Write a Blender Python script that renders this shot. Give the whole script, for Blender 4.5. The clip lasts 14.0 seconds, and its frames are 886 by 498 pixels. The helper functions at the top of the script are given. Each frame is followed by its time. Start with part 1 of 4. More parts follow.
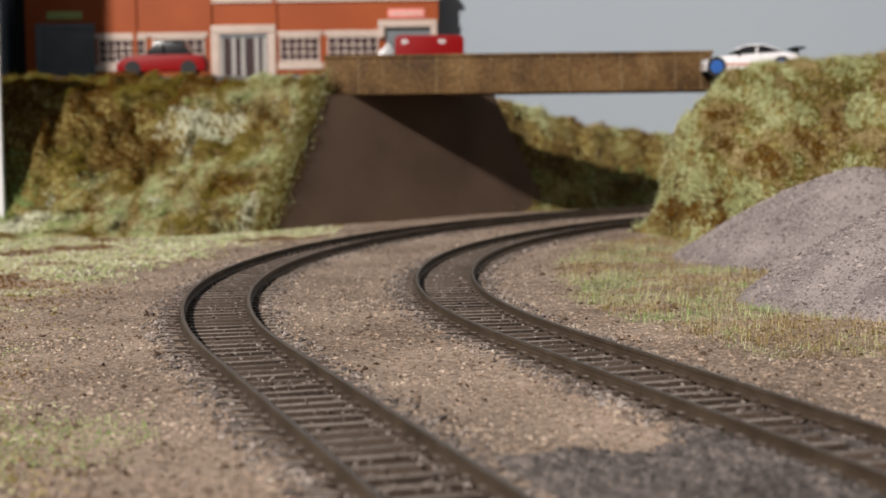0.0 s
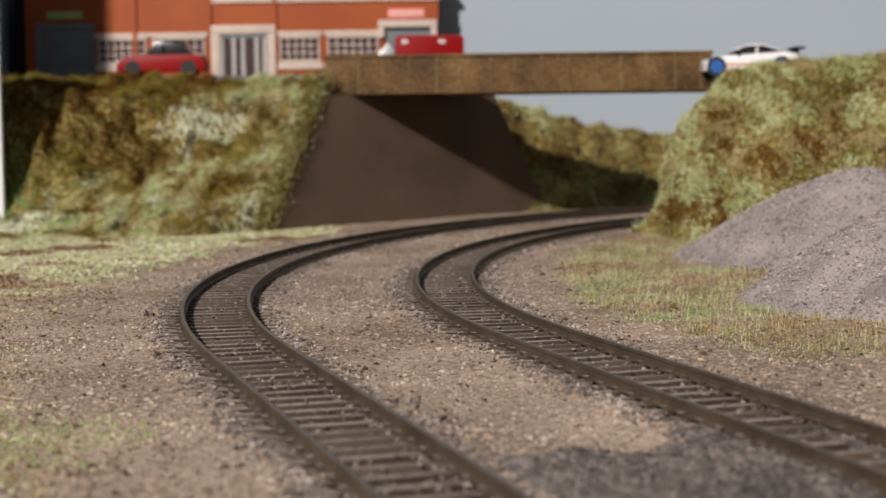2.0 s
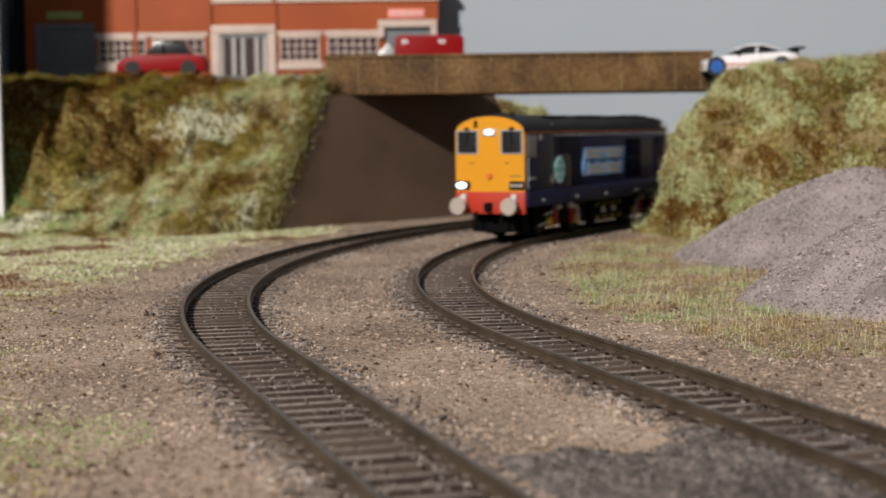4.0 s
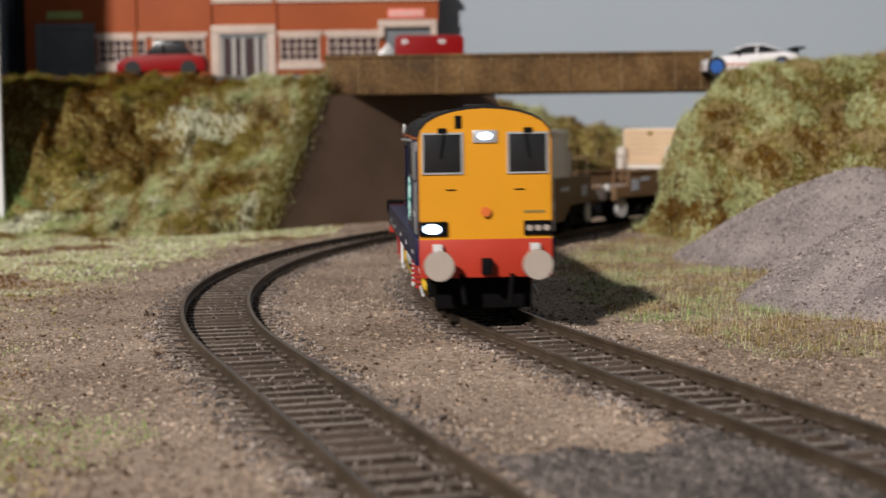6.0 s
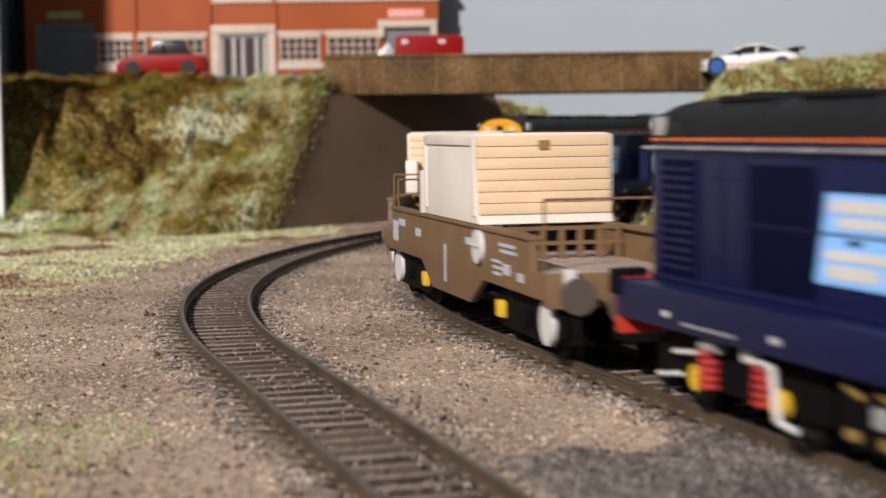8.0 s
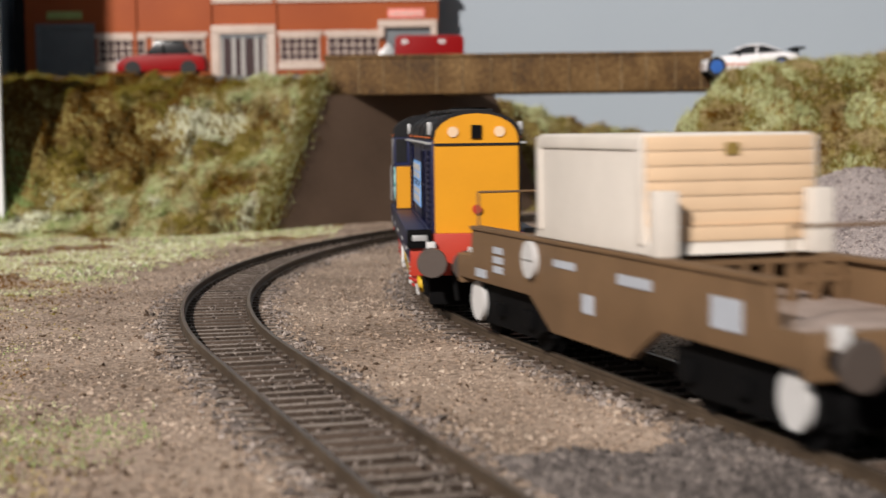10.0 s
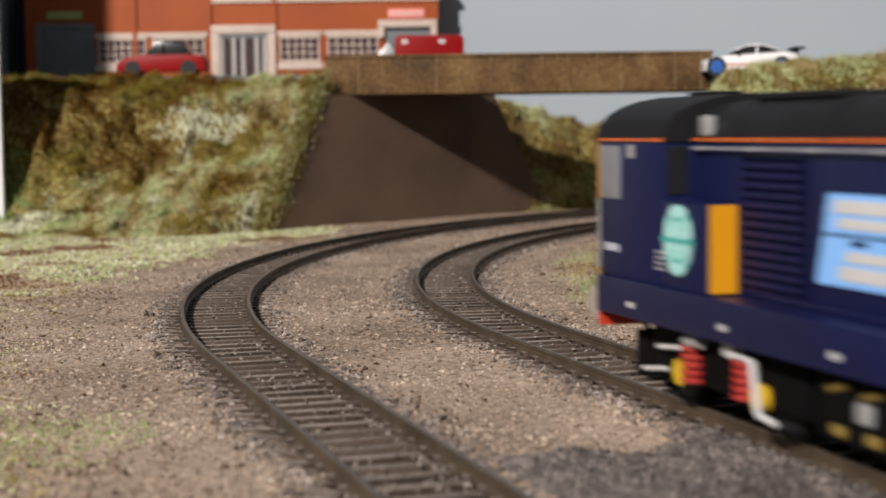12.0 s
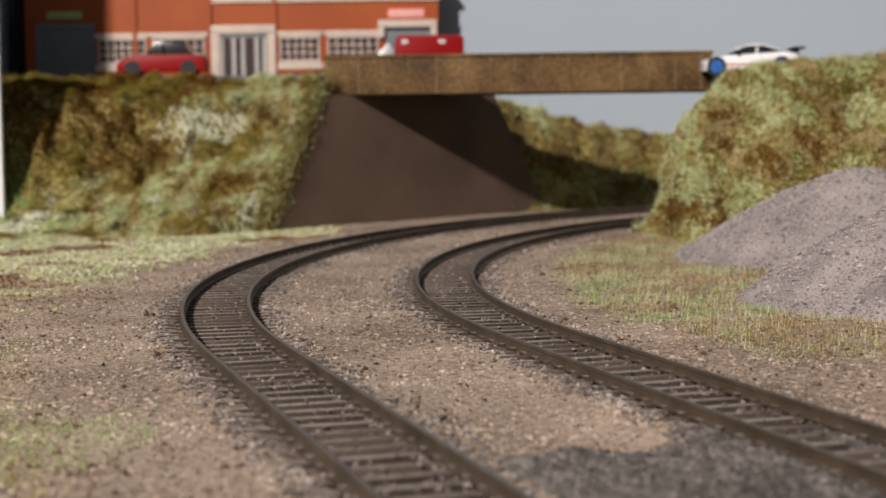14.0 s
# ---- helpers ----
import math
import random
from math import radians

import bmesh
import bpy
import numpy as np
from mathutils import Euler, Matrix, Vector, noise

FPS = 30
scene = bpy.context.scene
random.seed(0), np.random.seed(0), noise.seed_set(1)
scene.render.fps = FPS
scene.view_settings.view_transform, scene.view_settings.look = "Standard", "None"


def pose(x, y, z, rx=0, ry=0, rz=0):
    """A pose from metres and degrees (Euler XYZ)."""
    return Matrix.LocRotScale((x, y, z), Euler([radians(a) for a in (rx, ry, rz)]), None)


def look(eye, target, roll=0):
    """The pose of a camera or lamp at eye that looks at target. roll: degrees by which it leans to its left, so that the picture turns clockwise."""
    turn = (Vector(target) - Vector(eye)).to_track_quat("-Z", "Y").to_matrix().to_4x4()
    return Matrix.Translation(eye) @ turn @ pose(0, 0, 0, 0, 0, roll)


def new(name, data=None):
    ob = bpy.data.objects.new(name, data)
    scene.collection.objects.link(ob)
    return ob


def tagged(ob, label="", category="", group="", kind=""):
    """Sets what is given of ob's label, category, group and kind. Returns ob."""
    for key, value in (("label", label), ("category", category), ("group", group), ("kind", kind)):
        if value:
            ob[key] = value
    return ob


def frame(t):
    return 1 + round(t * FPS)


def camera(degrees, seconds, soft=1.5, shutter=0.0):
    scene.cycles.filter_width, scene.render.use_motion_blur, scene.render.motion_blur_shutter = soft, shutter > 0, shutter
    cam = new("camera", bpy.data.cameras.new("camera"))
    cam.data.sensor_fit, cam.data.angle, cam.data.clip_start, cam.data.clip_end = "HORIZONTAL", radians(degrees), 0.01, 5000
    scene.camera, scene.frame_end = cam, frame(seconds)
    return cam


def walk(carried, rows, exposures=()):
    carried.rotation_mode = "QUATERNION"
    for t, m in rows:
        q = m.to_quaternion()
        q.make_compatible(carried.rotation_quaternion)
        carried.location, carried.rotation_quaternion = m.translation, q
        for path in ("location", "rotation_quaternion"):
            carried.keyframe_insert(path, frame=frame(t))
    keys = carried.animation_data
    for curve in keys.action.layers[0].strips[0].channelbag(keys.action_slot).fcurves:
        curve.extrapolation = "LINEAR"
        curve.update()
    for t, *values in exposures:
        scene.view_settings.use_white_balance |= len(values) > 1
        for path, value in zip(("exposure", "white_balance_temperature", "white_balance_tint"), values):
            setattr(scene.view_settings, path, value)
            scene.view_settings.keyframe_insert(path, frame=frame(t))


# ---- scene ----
# Model railway layout, built at its true size: 1 unit = 1 m, helper coordinates in millimetres.
MM = 0.001
cam = camera(30.4216, 14.0, 1.5, 0.85)
EYE = Vector((0, 0, 45.618 * MM))
TILT = radians(4.25405)
cam_pose = look(EYE, EYE + Vector((0, math.cos(TILT), -math.sin(TILT))), -0.73902)
walk(cam, [(0.0, cam_pose), (14.0, cam_pose)], [(0.0, 0.0), (3.2, 0.0), (5.5, -0.16), (6.5, -0.18), (7.5, 0.10), (8.2, 0.18), (10.3, 0.06), (11.0, 0.10), (11.5, 0.10), (12.5, 0.03), (14.0, 0.0)])
cam.data.dof.use_dof = True
cam.data.dof.focus_distance = 0.385
cam.data.dof.aperture_fstop = 32.0

# ---- light: the room's soft light and one spot lamp high on the left, behind the camera ----
scene.view_settings.exposure = 0.0
room = bpy.data.worlds.new("room_light")
scene.world = room
room.use_nodes = True
room.node_tree.nodes["Background"].inputs[0].default_value = (0.86, 0.93, 1.0, 1)
room.node_tree.nodes["Background"].inputs[1].default_value = 0.21
AIM = Vector((0.0, 0.80, 0.06))
key_data = bpy.data.lights.new("ceiling_spot", "AREA")
key_data.shape, key_data.size = "DISK", 0.16
key_data.energy = 284
key_data.color = (1.0, 0.935, 0.88)
key = new("ceiling_spot", key_data)
key.matrix_world = look(AIM - 3.6 * Vector((0.42, 1.0, -0.56)), AIM)


# ---- materials ----
def mat(name, colors, rough=0.7, metal=0.0, grain=900.0, patch=60.0, bump=0.15, spread=0.5, spec=0.4, glow=None, random_tint=0.0, coat=0.0):
    """A surface whose colour wanders between the given ones: patches at one scale, grain at a finer one."""
    m = bpy.data.materials.new(name)
    m.use_nodes = True
    nt = m.node_tree
    bsdf = nt.nodes["Principled BSDF"]
    bsdf.inputs["Roughness"].default_value = rough
    bsdf.inputs["Metallic"].default_value = metal
    bsdf.inputs["Specular IOR Level"].default_value = spec
    bsdf.inputs["Coat Weight"].default_value = coat
    tc = nt.nodes.new("ShaderNodeTexCoord")
    n1 = nt.nodes.new("ShaderNodeTexNoise")
    n1.inputs["Scale"].default_value = patch
    n1.inputs["Detail"].default_value = 4
    n2 = nt.nodes.new("ShaderNodeTexNoise")
    n2.inputs["Scale"].default_value = grain
    n2.inputs["Detail"].default_value = 3
    for n in (n1, n2):
        nt.links.new(tc.outputs["Object"], n.inputs["Vector"])
    mix = nt.nodes.new("ShaderNodeMath")
    mix.operation = "MULTIPLY_ADD"
    nt.links.new(n2.outputs["Fac"], mix.inputs[0])
    mix.inputs[1].default_value = spread
    sub = nt.nodes.new("ShaderNodeMath")
    sub.operation = "MULTIPLY_ADD"
    nt.links.new(n1.outputs["Fac"], sub.inputs[0])
    sub.inputs[1].default_value = 1.0
    sub.inputs[2].default_value = -spread * 0.5
    nt.links.new(sub.outputs[0], mix.inputs[2])
    ramp = nt.nodes.new("ShaderNodeValToRGB")
    els = ramp.color_ramp.elements
    while len(els) < len(colors):
        els.new(0.5)
    for i, (e, c) in enumerate(zip(els, colors)):
        e.position = 0.2 + 0.6 * i / max(1, len(colors) - 1)
        e.color = (*c, 1)
    fac = mix.outputs[0]
    if random_tint:
        oi = nt.nodes.new("ShaderNodeObjectInfo")
        ge = nt.nodes.new("ShaderNodeNewGeometry")
        ad = nt.nodes.new("ShaderNodeMath")
        ad.operation = "ADD"
        nt.links.new(oi.outputs["Random"], ad.inputs[0])
        nt.links.new(ge.outputs["Random Per Island"], ad.inputs[1])
        fr = nt.nodes.new("ShaderNodeMath")
        fr.operation = "FRACT"
        nt.links.new(ad.outputs[0], fr.inputs[0])
        ma = nt.nodes.new("ShaderNodeMath")
        ma.operation = "MULTIPLY_ADD"
        nt.links.new(fr.outputs[0], ma.inputs[0])
        ma.inputs[1].default_value = random_tint
        m2 = nt.nodes.new("ShaderNodeMath")
        m2.operation = "ADD"
        m2.inputs[1].default_value = -random_tint * 0.5
        nt.links.new(fac, m2.inputs[0])
        nt.links.new(m2.outputs[0], ma.inputs[2])
        fac = ma.outputs[0]
    nt.links.new(fac, ramp.inputs["Fac"])
    nt.links.new(ramp.outputs["Color"], bsdf.inputs["Base Color"])
    if bump:
        b = nt.nodes.new("ShaderNodeBump")
        b.inputs["Strength"].default_value = bump
        b.inputs["Distance"].default_value = 0.0006
        nt.links.new(n2.outputs["Fac"], b.inputs["Height"])
        nt.links.new(b.outputs["Normal"], bsdf.inputs["Normal"])
    if glow:
        bsdf.inputs["Emission Color"].default_value = (*glow[0], 1)
        bsdf.inputs["Emission Strength"].default_value = glow[1]
    return m


def plain(name, c, rough=0.5, metal=0.0, wear=0.12, spec=0.4, coat=0.0, bump=0.05):
    """Paint or plastic of one colour with slight wear."""
    lo = tuple(v * (1 - wear) for v in c)
    hi = tuple(min(1, v * (1 + wear)) for v in c)
    return mat(name, (lo, hi), rough, metal, 1500, 90, bump, 0.4, spec, None, 0.0, coat)


M = {}
M["ground"] = mat("earth_ballast", ((0.13, 0.091, 0.064), (0.275, 0.20, 0.147), (0.40, 0.305, 0.235)), 0.95, 0, 800, 22, 1.0, 1.7)
M["stone"] = mat("ballast_grains", ((0.12, 0.082, 0.056), (0.245, 0.176, 0.127), (0.33, 0.248, 0.188), (0.44, 0.35, 0.275)), 0.9, 0, 700, 30, 0.3, 0.5, 0.3, None, 0.6)
M["speck_stone"] = mat("dark_brown_grains", ((0.05, 0.03, 0.018), (0.10, 0.064, 0.042), (0.16, 0.11, 0.078)), 0.9, 0, 700, 30, 0.3, 0.5, 0.3, None, 0.6)
M["dark_stone"] = mat("dark_ballast_grains", ((0.08, 0.065, 0.057), (0.18, 0.146, 0.128), (0.30, 0.25, 0.22)), 0.9, 0, 700, 30, 0.3, 0.5, 0.3, None, 0.7)
M["shadow_stone"] = mat("shadow_dark_grains", ((0.042, 0.035, 0.032), (0.092, 0.077, 0.07), (0.165, 0.138, 0.125)), 0.9, 0, 700, 30, 0.3, 0.5, 0.3, None, 0.7)
M["pile"] = mat("grey_gravel", ((0.17, 0.14, 0.135), (0.26, 0.22, 0.21), (0.35, 0.30, 0.28)), 0.95, 0, 1500, 60, 0.6, 1.3)
M["pile_stone"] = mat("grey_gravel_grains", ((0.15, 0.122, 0.118), (0.26, 0.22, 0.21), (0.38, 0.325, 0.30)), 0.95, 0, 900, 60, 0.3, 0.5, 0.3, None, 0.8)
M["bank"] = mat("turf_bank", ((0.06, 0.034, 0.006), (0.12, 0.075, 0.016), (0.19, 0.145, 0.04), (0.28, 0.24, 0.09)), 0.95, 0, 330, 40, 1.0, 1.2)
M["grass_olive"] = mat("olive_grass_fibre", ((0.075, 0.056, 0.006), (0.15, 0.115, 0.015), (0.24, 0.195, 0.045)), 0.9, 0, 700, 40, 0, 0.3, 0.1, None, 0.32)
M["grass_pale"] = mat("pale_green_grass_fibre", ((0.26, 0.27, 0.115), (0.41, 0.42, 0.205), (0.56, 0.565, 0.34)), 0.9, 0, 700, 40, 0, 0.3, 0.12, None, 0.4)
M["grass_brown"] = mat("brown_turf_fibre", ((0.05, 0.022, 0.002), (0.105, 0.047, 0.005), (0.17, 0.085, 0.014)), 0.9, 0, 700, 40, 0, 0.3, 0.08, None, 0.32)
M["grass_straw"] = mat("straw_grass_fibre", ((0.20, 0.145, 0.055), (0.33, 0.25, 0.115), (0.48, 0.385, 0.215)), 0.9, 0, 700, 40, 0, 0.3, 0.12, None, 0.4)
M["grass_cream"] = mat("cream_white_turf_fibre", ((0.50, 0.50, 0.33), (0.63, 0.63, 0.46), (0.74, 0.74, 0.60)), 0.9, 0, 700, 40, 0, 0.3, 0.12, None, 0.35)
M["grass_green"] = mat("bright_green_grass_fibre", ((0.12, 0.18, 0.045), (0.20, 0.28, 0.085), (0.31, 0.395, 0.165)), 0.9, 0, 700, 40, 0, 0.3, 0.12, None, 0.4)
M["rail"] = mat("weathered_rail", ((0.042, 0.028, 0.018), (0.075, 0.052, 0.034), (0.115, 0.082, 0.056)), 0.55, 0.3, 900, 80, 0.1, 0.5)
M["rail_top"] = mat("worn_rail_head", ((0.10, 0.075, 0.055), (0.17, 0.135, 0.105)), 0.38, 0.75, 900, 80, 0.05, 0.5)
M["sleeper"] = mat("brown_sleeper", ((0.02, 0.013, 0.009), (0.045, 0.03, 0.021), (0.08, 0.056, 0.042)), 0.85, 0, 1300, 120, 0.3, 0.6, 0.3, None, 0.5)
M["sleeper_top"] = mat("pale_sleeper_top", ((0.07, 0.053, 0.042), (0.145, 0.115, 0.094), (0.24, 0.20, 0.17)), 0.9, 0, 1300, 120, 0.4, 0.8, 0.3, None, 0.5)
M["bed"] = mat("dark_track_bed", ((0.02, 0.014, 0.010), (0.05, 0.036, 0.027), (0.12, 0.092, 0.075)), 0.95, 0, 1100, 200, 0.8, 0.9)
M["girder"] = mat("brown_card_girder", ((0.035, 0.016, 0.004), (0.095, 0.048, 0.012), (0.18, 0.105, 0.038)), 0.8, 0, 600, 55, 0.3, 0.9)
M["streak"] = mat("weather_streaked_girder", ((0.05, 0.028, 0.009), (0.13, 0.078, 0.030), (0.23, 0.16, 0.085)), 0.8, 0, 600, 90, 0.3, 0.9)
M["abutment"] = mat("brown_brick_card", ((0.07, 0.042, 0.026), (0.125, 0.078, 0.051)), 0.85, 0, 900, 25, 0.2, 0.5)
M["road"] = mat("grey_road", ((0.10, 0.10, 0.10), (0.16, 0.155, 0.15)), 0.9, 0, 1200, 60, 0.3, 0.6)
M["backdrop"] = mat("painted_grey_backdrop", ((0.30, 0.34, 0.385), (0.34, 0.38, 0.42)), 0.85, 0, 300, 4, 0.02, 0.2)
M["board"] = mat("white_side_board", ((0.55, 0.56, 0.55), (0.66, 0.66, 0.65)), 0.7, 0, 300, 10, 0.05, 0.3)
M["brick"] = mat("orange_brick_card", ((0.24, 0.043, 0.006), (0.32, 0.066, 0.009)), 0.7, 0, 1500, 30, 0.05, 0.4)
M["white_trim"] = plain("cream_trim", (0.47, 0.37, 0.31), 0.6)
M["dark_glass"] = plain("dark_window", (0.05, 0.03, 0.03), 0.25)
M["shutter"] = plain("grey_shutter", (0.13, 0.14, 0.15), 0.6)
M["door_grey"] = plain("grey_door", (0.32, 0.30, 0.28), 0.5)
M["sign_pink"] = plain("pink_red_sign", (0.75, 0.25, 0.22), 0.6)
M["sign_green"] = plain("green_sign", (0.30, 0.36, 0.12), 0.6)
M["car_red"] = plain("red_car_paint", (0.22, 0.003, 0.004), 0.45, 0, 0.05, 0.15, 0.0)
M["car_white"] = plain("white_car_paint", (0.78, 0.75, 0.76), 0.3, 0, 0.05, 0.5, 0.5)
M["tyre"] = plain("black_rubber", (0.02, 0.02, 0.02), 0.8)
M["blue_rim"] = plain("blue_rim", (0.015, 0.09, 0.34), 0.5)
M["silver"] = plain("silver_plastic", (0.45, 0.45, 0.45), 0.35, 0.5)
M["blue"] = plain("dark_blue_loco_paint", (0.0048, 0.0072, 0.041), 0.42, 0, 0.15, 0.2)
M["dark_blue"] = plain("blue_black_grille", (0.0024, 0.0032, 0.016), 0.7, 0, 0.12, 0.05)
M["roof"] = plain("charcoal_roof", (0.0085, 0.0083, 0.0095), 0.6, 0, 0.3, 0.18)
M["yellow"] = plain("warning_yellow", (0.55, 0.235, 0.004), 0.45, 0, 0.06)
M["red"] = plain("buffer_beam_red", (0.36, 0.026, 0.010), 0.5, 0, 0.08)
M["orange"] = plain("orange_line", (0.55, 0.12, 0.02), 0.5)
M["black"] = plain("black_plastic", (0.0035, 0.0033, 0.0035), 0.75, 0, 0.2, 0.06)
M["white"] = plain("white_paint", (0.50, 0.485, 0.475), 0.5)
M["lamp"] = mat("lit_lamp", ((0.9, 0.95, 1), (1, 1, 1)), 0.3, 0, 900, 60, 0, 0.2, 0.4, ((0.42, 0.64, 1.0), 4.0))
M["glass"] = plain("dark_cab_glass", (0.012, 0.012, 0.013), 0.25, 0, 0.05, 0.5)
M["grey_glass"] = plain("dusty_grey_window", (0.17, 0.17, 0.185), 0.3, 0, 0.3)
M["buffer"] = plain("dull_steel_buffer", (0.42, 0.36, 0.31), 0.45, 0.35)
M["dull_buffer"] = plain("dirty_dark_buffer", (0.09, 0.07, 0.06), 0.5, 0.3)
M["plate_blue"] = plain("light_blue_plate", (0.20, 0.42, 0.80), 0.5, 0, 0.05)
M["teal"] = plain("teal_bar", (0.06, 0.34, 0.30), 0.5)
M["aqua"] = plain("aqua_emblem", (0.36, 0.60, 0.57), 0.5)
M["wagon_brown"] = plain("brown_wagon_frame", (0.13, 0.074, 0.035), 0.65, 0, 0.18)
M["platform_dust"] = mat("dusty_wagon_floor", ((0.20, 0.15, 0.125), (0.33, 0.26, 0.225)), 0.85, 0, 900, 120, 0.1, 0.6)
M["number_grey"] = plain("grey_lettering_bar", (0.36, 0.38, 0.42), 0.5)
M["spring_red"] = plain("red_spring", (0.33, 0.025, 0.02), 0.5)
M["specks"] = plain("pale_specks", (0.62, 0.57, 0.5), 0.4)
M["cream"] = plain("cream_flask_cover", (0.60, 0.43, 0.28), 0.5, 0, 0.08)
M["cream_white"] = plain("white_flask_cover", (0.56, 0.51, 0.455), 0.5, 0, 0.08)
M["wheel_yellow"] = plain("yellow_axlebox", (0.55, 0.34, 0.015), 0.5)
M["gold"] = plain("ochre_pipework", (0.20, 0.135, 0.03), 0.6)


# ---- mesh helpers, in millimetres ----
def B():
    return bmesh.new()


def box(bm, x0, x1, y0, y1, z0, z1, bevel=0.0):
    g = bmesh.ops.create_cube(bm, size=1.0)
    vs = g["verts"]
    for v in vs:
        v.co = ((x0 + x1) / 2 + v.co.x * (x1 - x0), (y0 + y1) / 2 + v.co.y * (y1 - y0), (z0 + z1) / 2 + v.co.z * (z1 - z0))
    if bevel:
        es = list({e for v in vs for e in v.link_edges})
        bmesh.ops.bevel(bm, geom=es, offset=bevel, segments=2, affect="EDGES", profile=0.6)
    return bm


def prism(bm, profile, a, b, axis="x", bevel=0.0):
    """Extrudes a closed profile: axis x: points are (y, z); axis y: (x, z); axis z: (x, y)."""
    def at(p, s):
        return {"x": (s, p[0], p[1]), "y": (p[0], s, p[1]), "z": (p[0], p[1], s)}[axis]
    lo = [bm.verts.new(at(p, a)) for p in profile]
    hi = [bm.verts.new(at(p, b)) for p in profile]
    n = len(profile)
    fs = [bm.faces.new(lo[::-1]), bm.faces.new(hi)]
    for i in range(n):
        fs.append(bm.faces.new((lo[i], lo[(i + 1) % n], hi[(i + 1) % n], hi[i])))
    bmesh.ops.recalc_face_normals(bm, faces=fs)
    if bevel:
        es = list({e for f in fs[:2] for e in f.edges})
        bmesh.ops.bevel(bm, geom=es, offset=bevel, segments=2, affect="EDGES", profile=0.6)
    return bm


def rod(bm, p, q, r, seg=10, r2=None):
    p, q = Vector(p), Vector(q)
    d = q - p
    m = Matrix.Translation((p + q) / 2) @ d.to_track_quat("Z", "Y").to_matrix().to_4x4()
    bmesh.ops.create_cone(bm, cap_ends=True, segments=seg, radius1=r, radius2=r if r2 is None else r2, depth=d.length, matrix=m)
    return bm


def link_mesh(name, bm, material, parent=None, smooth=None):
    me = bpy.data.meshes.new(name)
    for v in bm.verts:
        v.co *= MM
    bm.to_mesh(me)
    bm.free()
    me.materials.append(material)
    if smooth:
        me.polygons.foreach_set("use_smooth", [True] * len(me.polygons))
        me.set_sharp_from_angle(angle=radians(smooth))
    ob = new(name, me)
    if parent is not None:
        ob.parent = parent
    return ob


def part(name, bm, material, parent, label="", smooth=35):
    ob = link_mesh(name, bm, material, parent, smooth)
    return tagged(ob, label)


def thing(name, label, category, x=0, y=0, z=0, rz=0, group="", kind=""):
    ob = new(name)
    ob.matrix_world = pose(x * MM, y * MM, z * MM, 0, 0, rz)
    ob.empty_display_size = 0.01
    return tagged(ob, label, category, group, kind)


# ---- the line of the tracks: straight towards the viewer, then an arc bending away to the right ----
CX, CY, R_IN, R_OUT, TH0 = 499.28, 503.18, 498.79, 564.41, radians(-16.64)


def along(s, rad):
    """Place and heading at s mm from where the arc begins, counted away from the viewer."""
    if s < 0:
        t, run = TH0, s
    else:
        t, run = TH0 + s / rad, 0
    x = CX - rad * math.cos(t) + run * math.sin(t)
    y = CY + rad * math.sin(t) + run * math.cos(t)
    return Vector((x, y)), Vector((math.sin(t), math.cos(t)))


GROUND = -3.2


def fbm(x, y, k, seed=0.0):
    return noise.fractal(Vector((x * k, y * k, seed)), 1.0, 2.0, 4)


def smoothstep(a, b, v):
    t = min(1, max(0, (v - a) / (b - a)))
    return t * t * (3 - 2 * t)


# ---- ground, banks ----
WP, WD = Vector((-56.6, 821.0)), Vector((0.676, 0.737))
WN = Vector((0.737, -0.676))


def ground_z(x, y):
    z = GROUND + 0.9 * fbm(x, y, 0.012, 3.0) + 0.35 * fbm(x, y, 0.11, 5.0)
    c = min(abs(math.hypot(x - CX, y - CY) - R_IN), abs(math.hypot(x - CX, y - CY) - R_OUT)) if y > 345 else 99
    if y <= 345:
        n = Vector((-math.cos(TH0), math.sin(TH0)))
        q = (Vector((x, y)) - Vector((CX, CY))).dot(n)
        c = min(abs(q - R_IN), abs(q - R_OUT))
    k = smoothstep(15, 26, c)
    inner = -5.2 + 2.45 * smoothstep(8.6, 10.4, c) + 0.3 * fbm(x, y, 0.35, 8.0) * smoothstep(9, 11, c)
    return inner * (1 - k) + z * k


def lerp_table(v, table):
    for (a, za), (b, zb) in zip(table, table[1:]):
        if v <= b:
            return za + (zb - za) * max(0, (v - a) / (b - a))
    return table[-1][1]


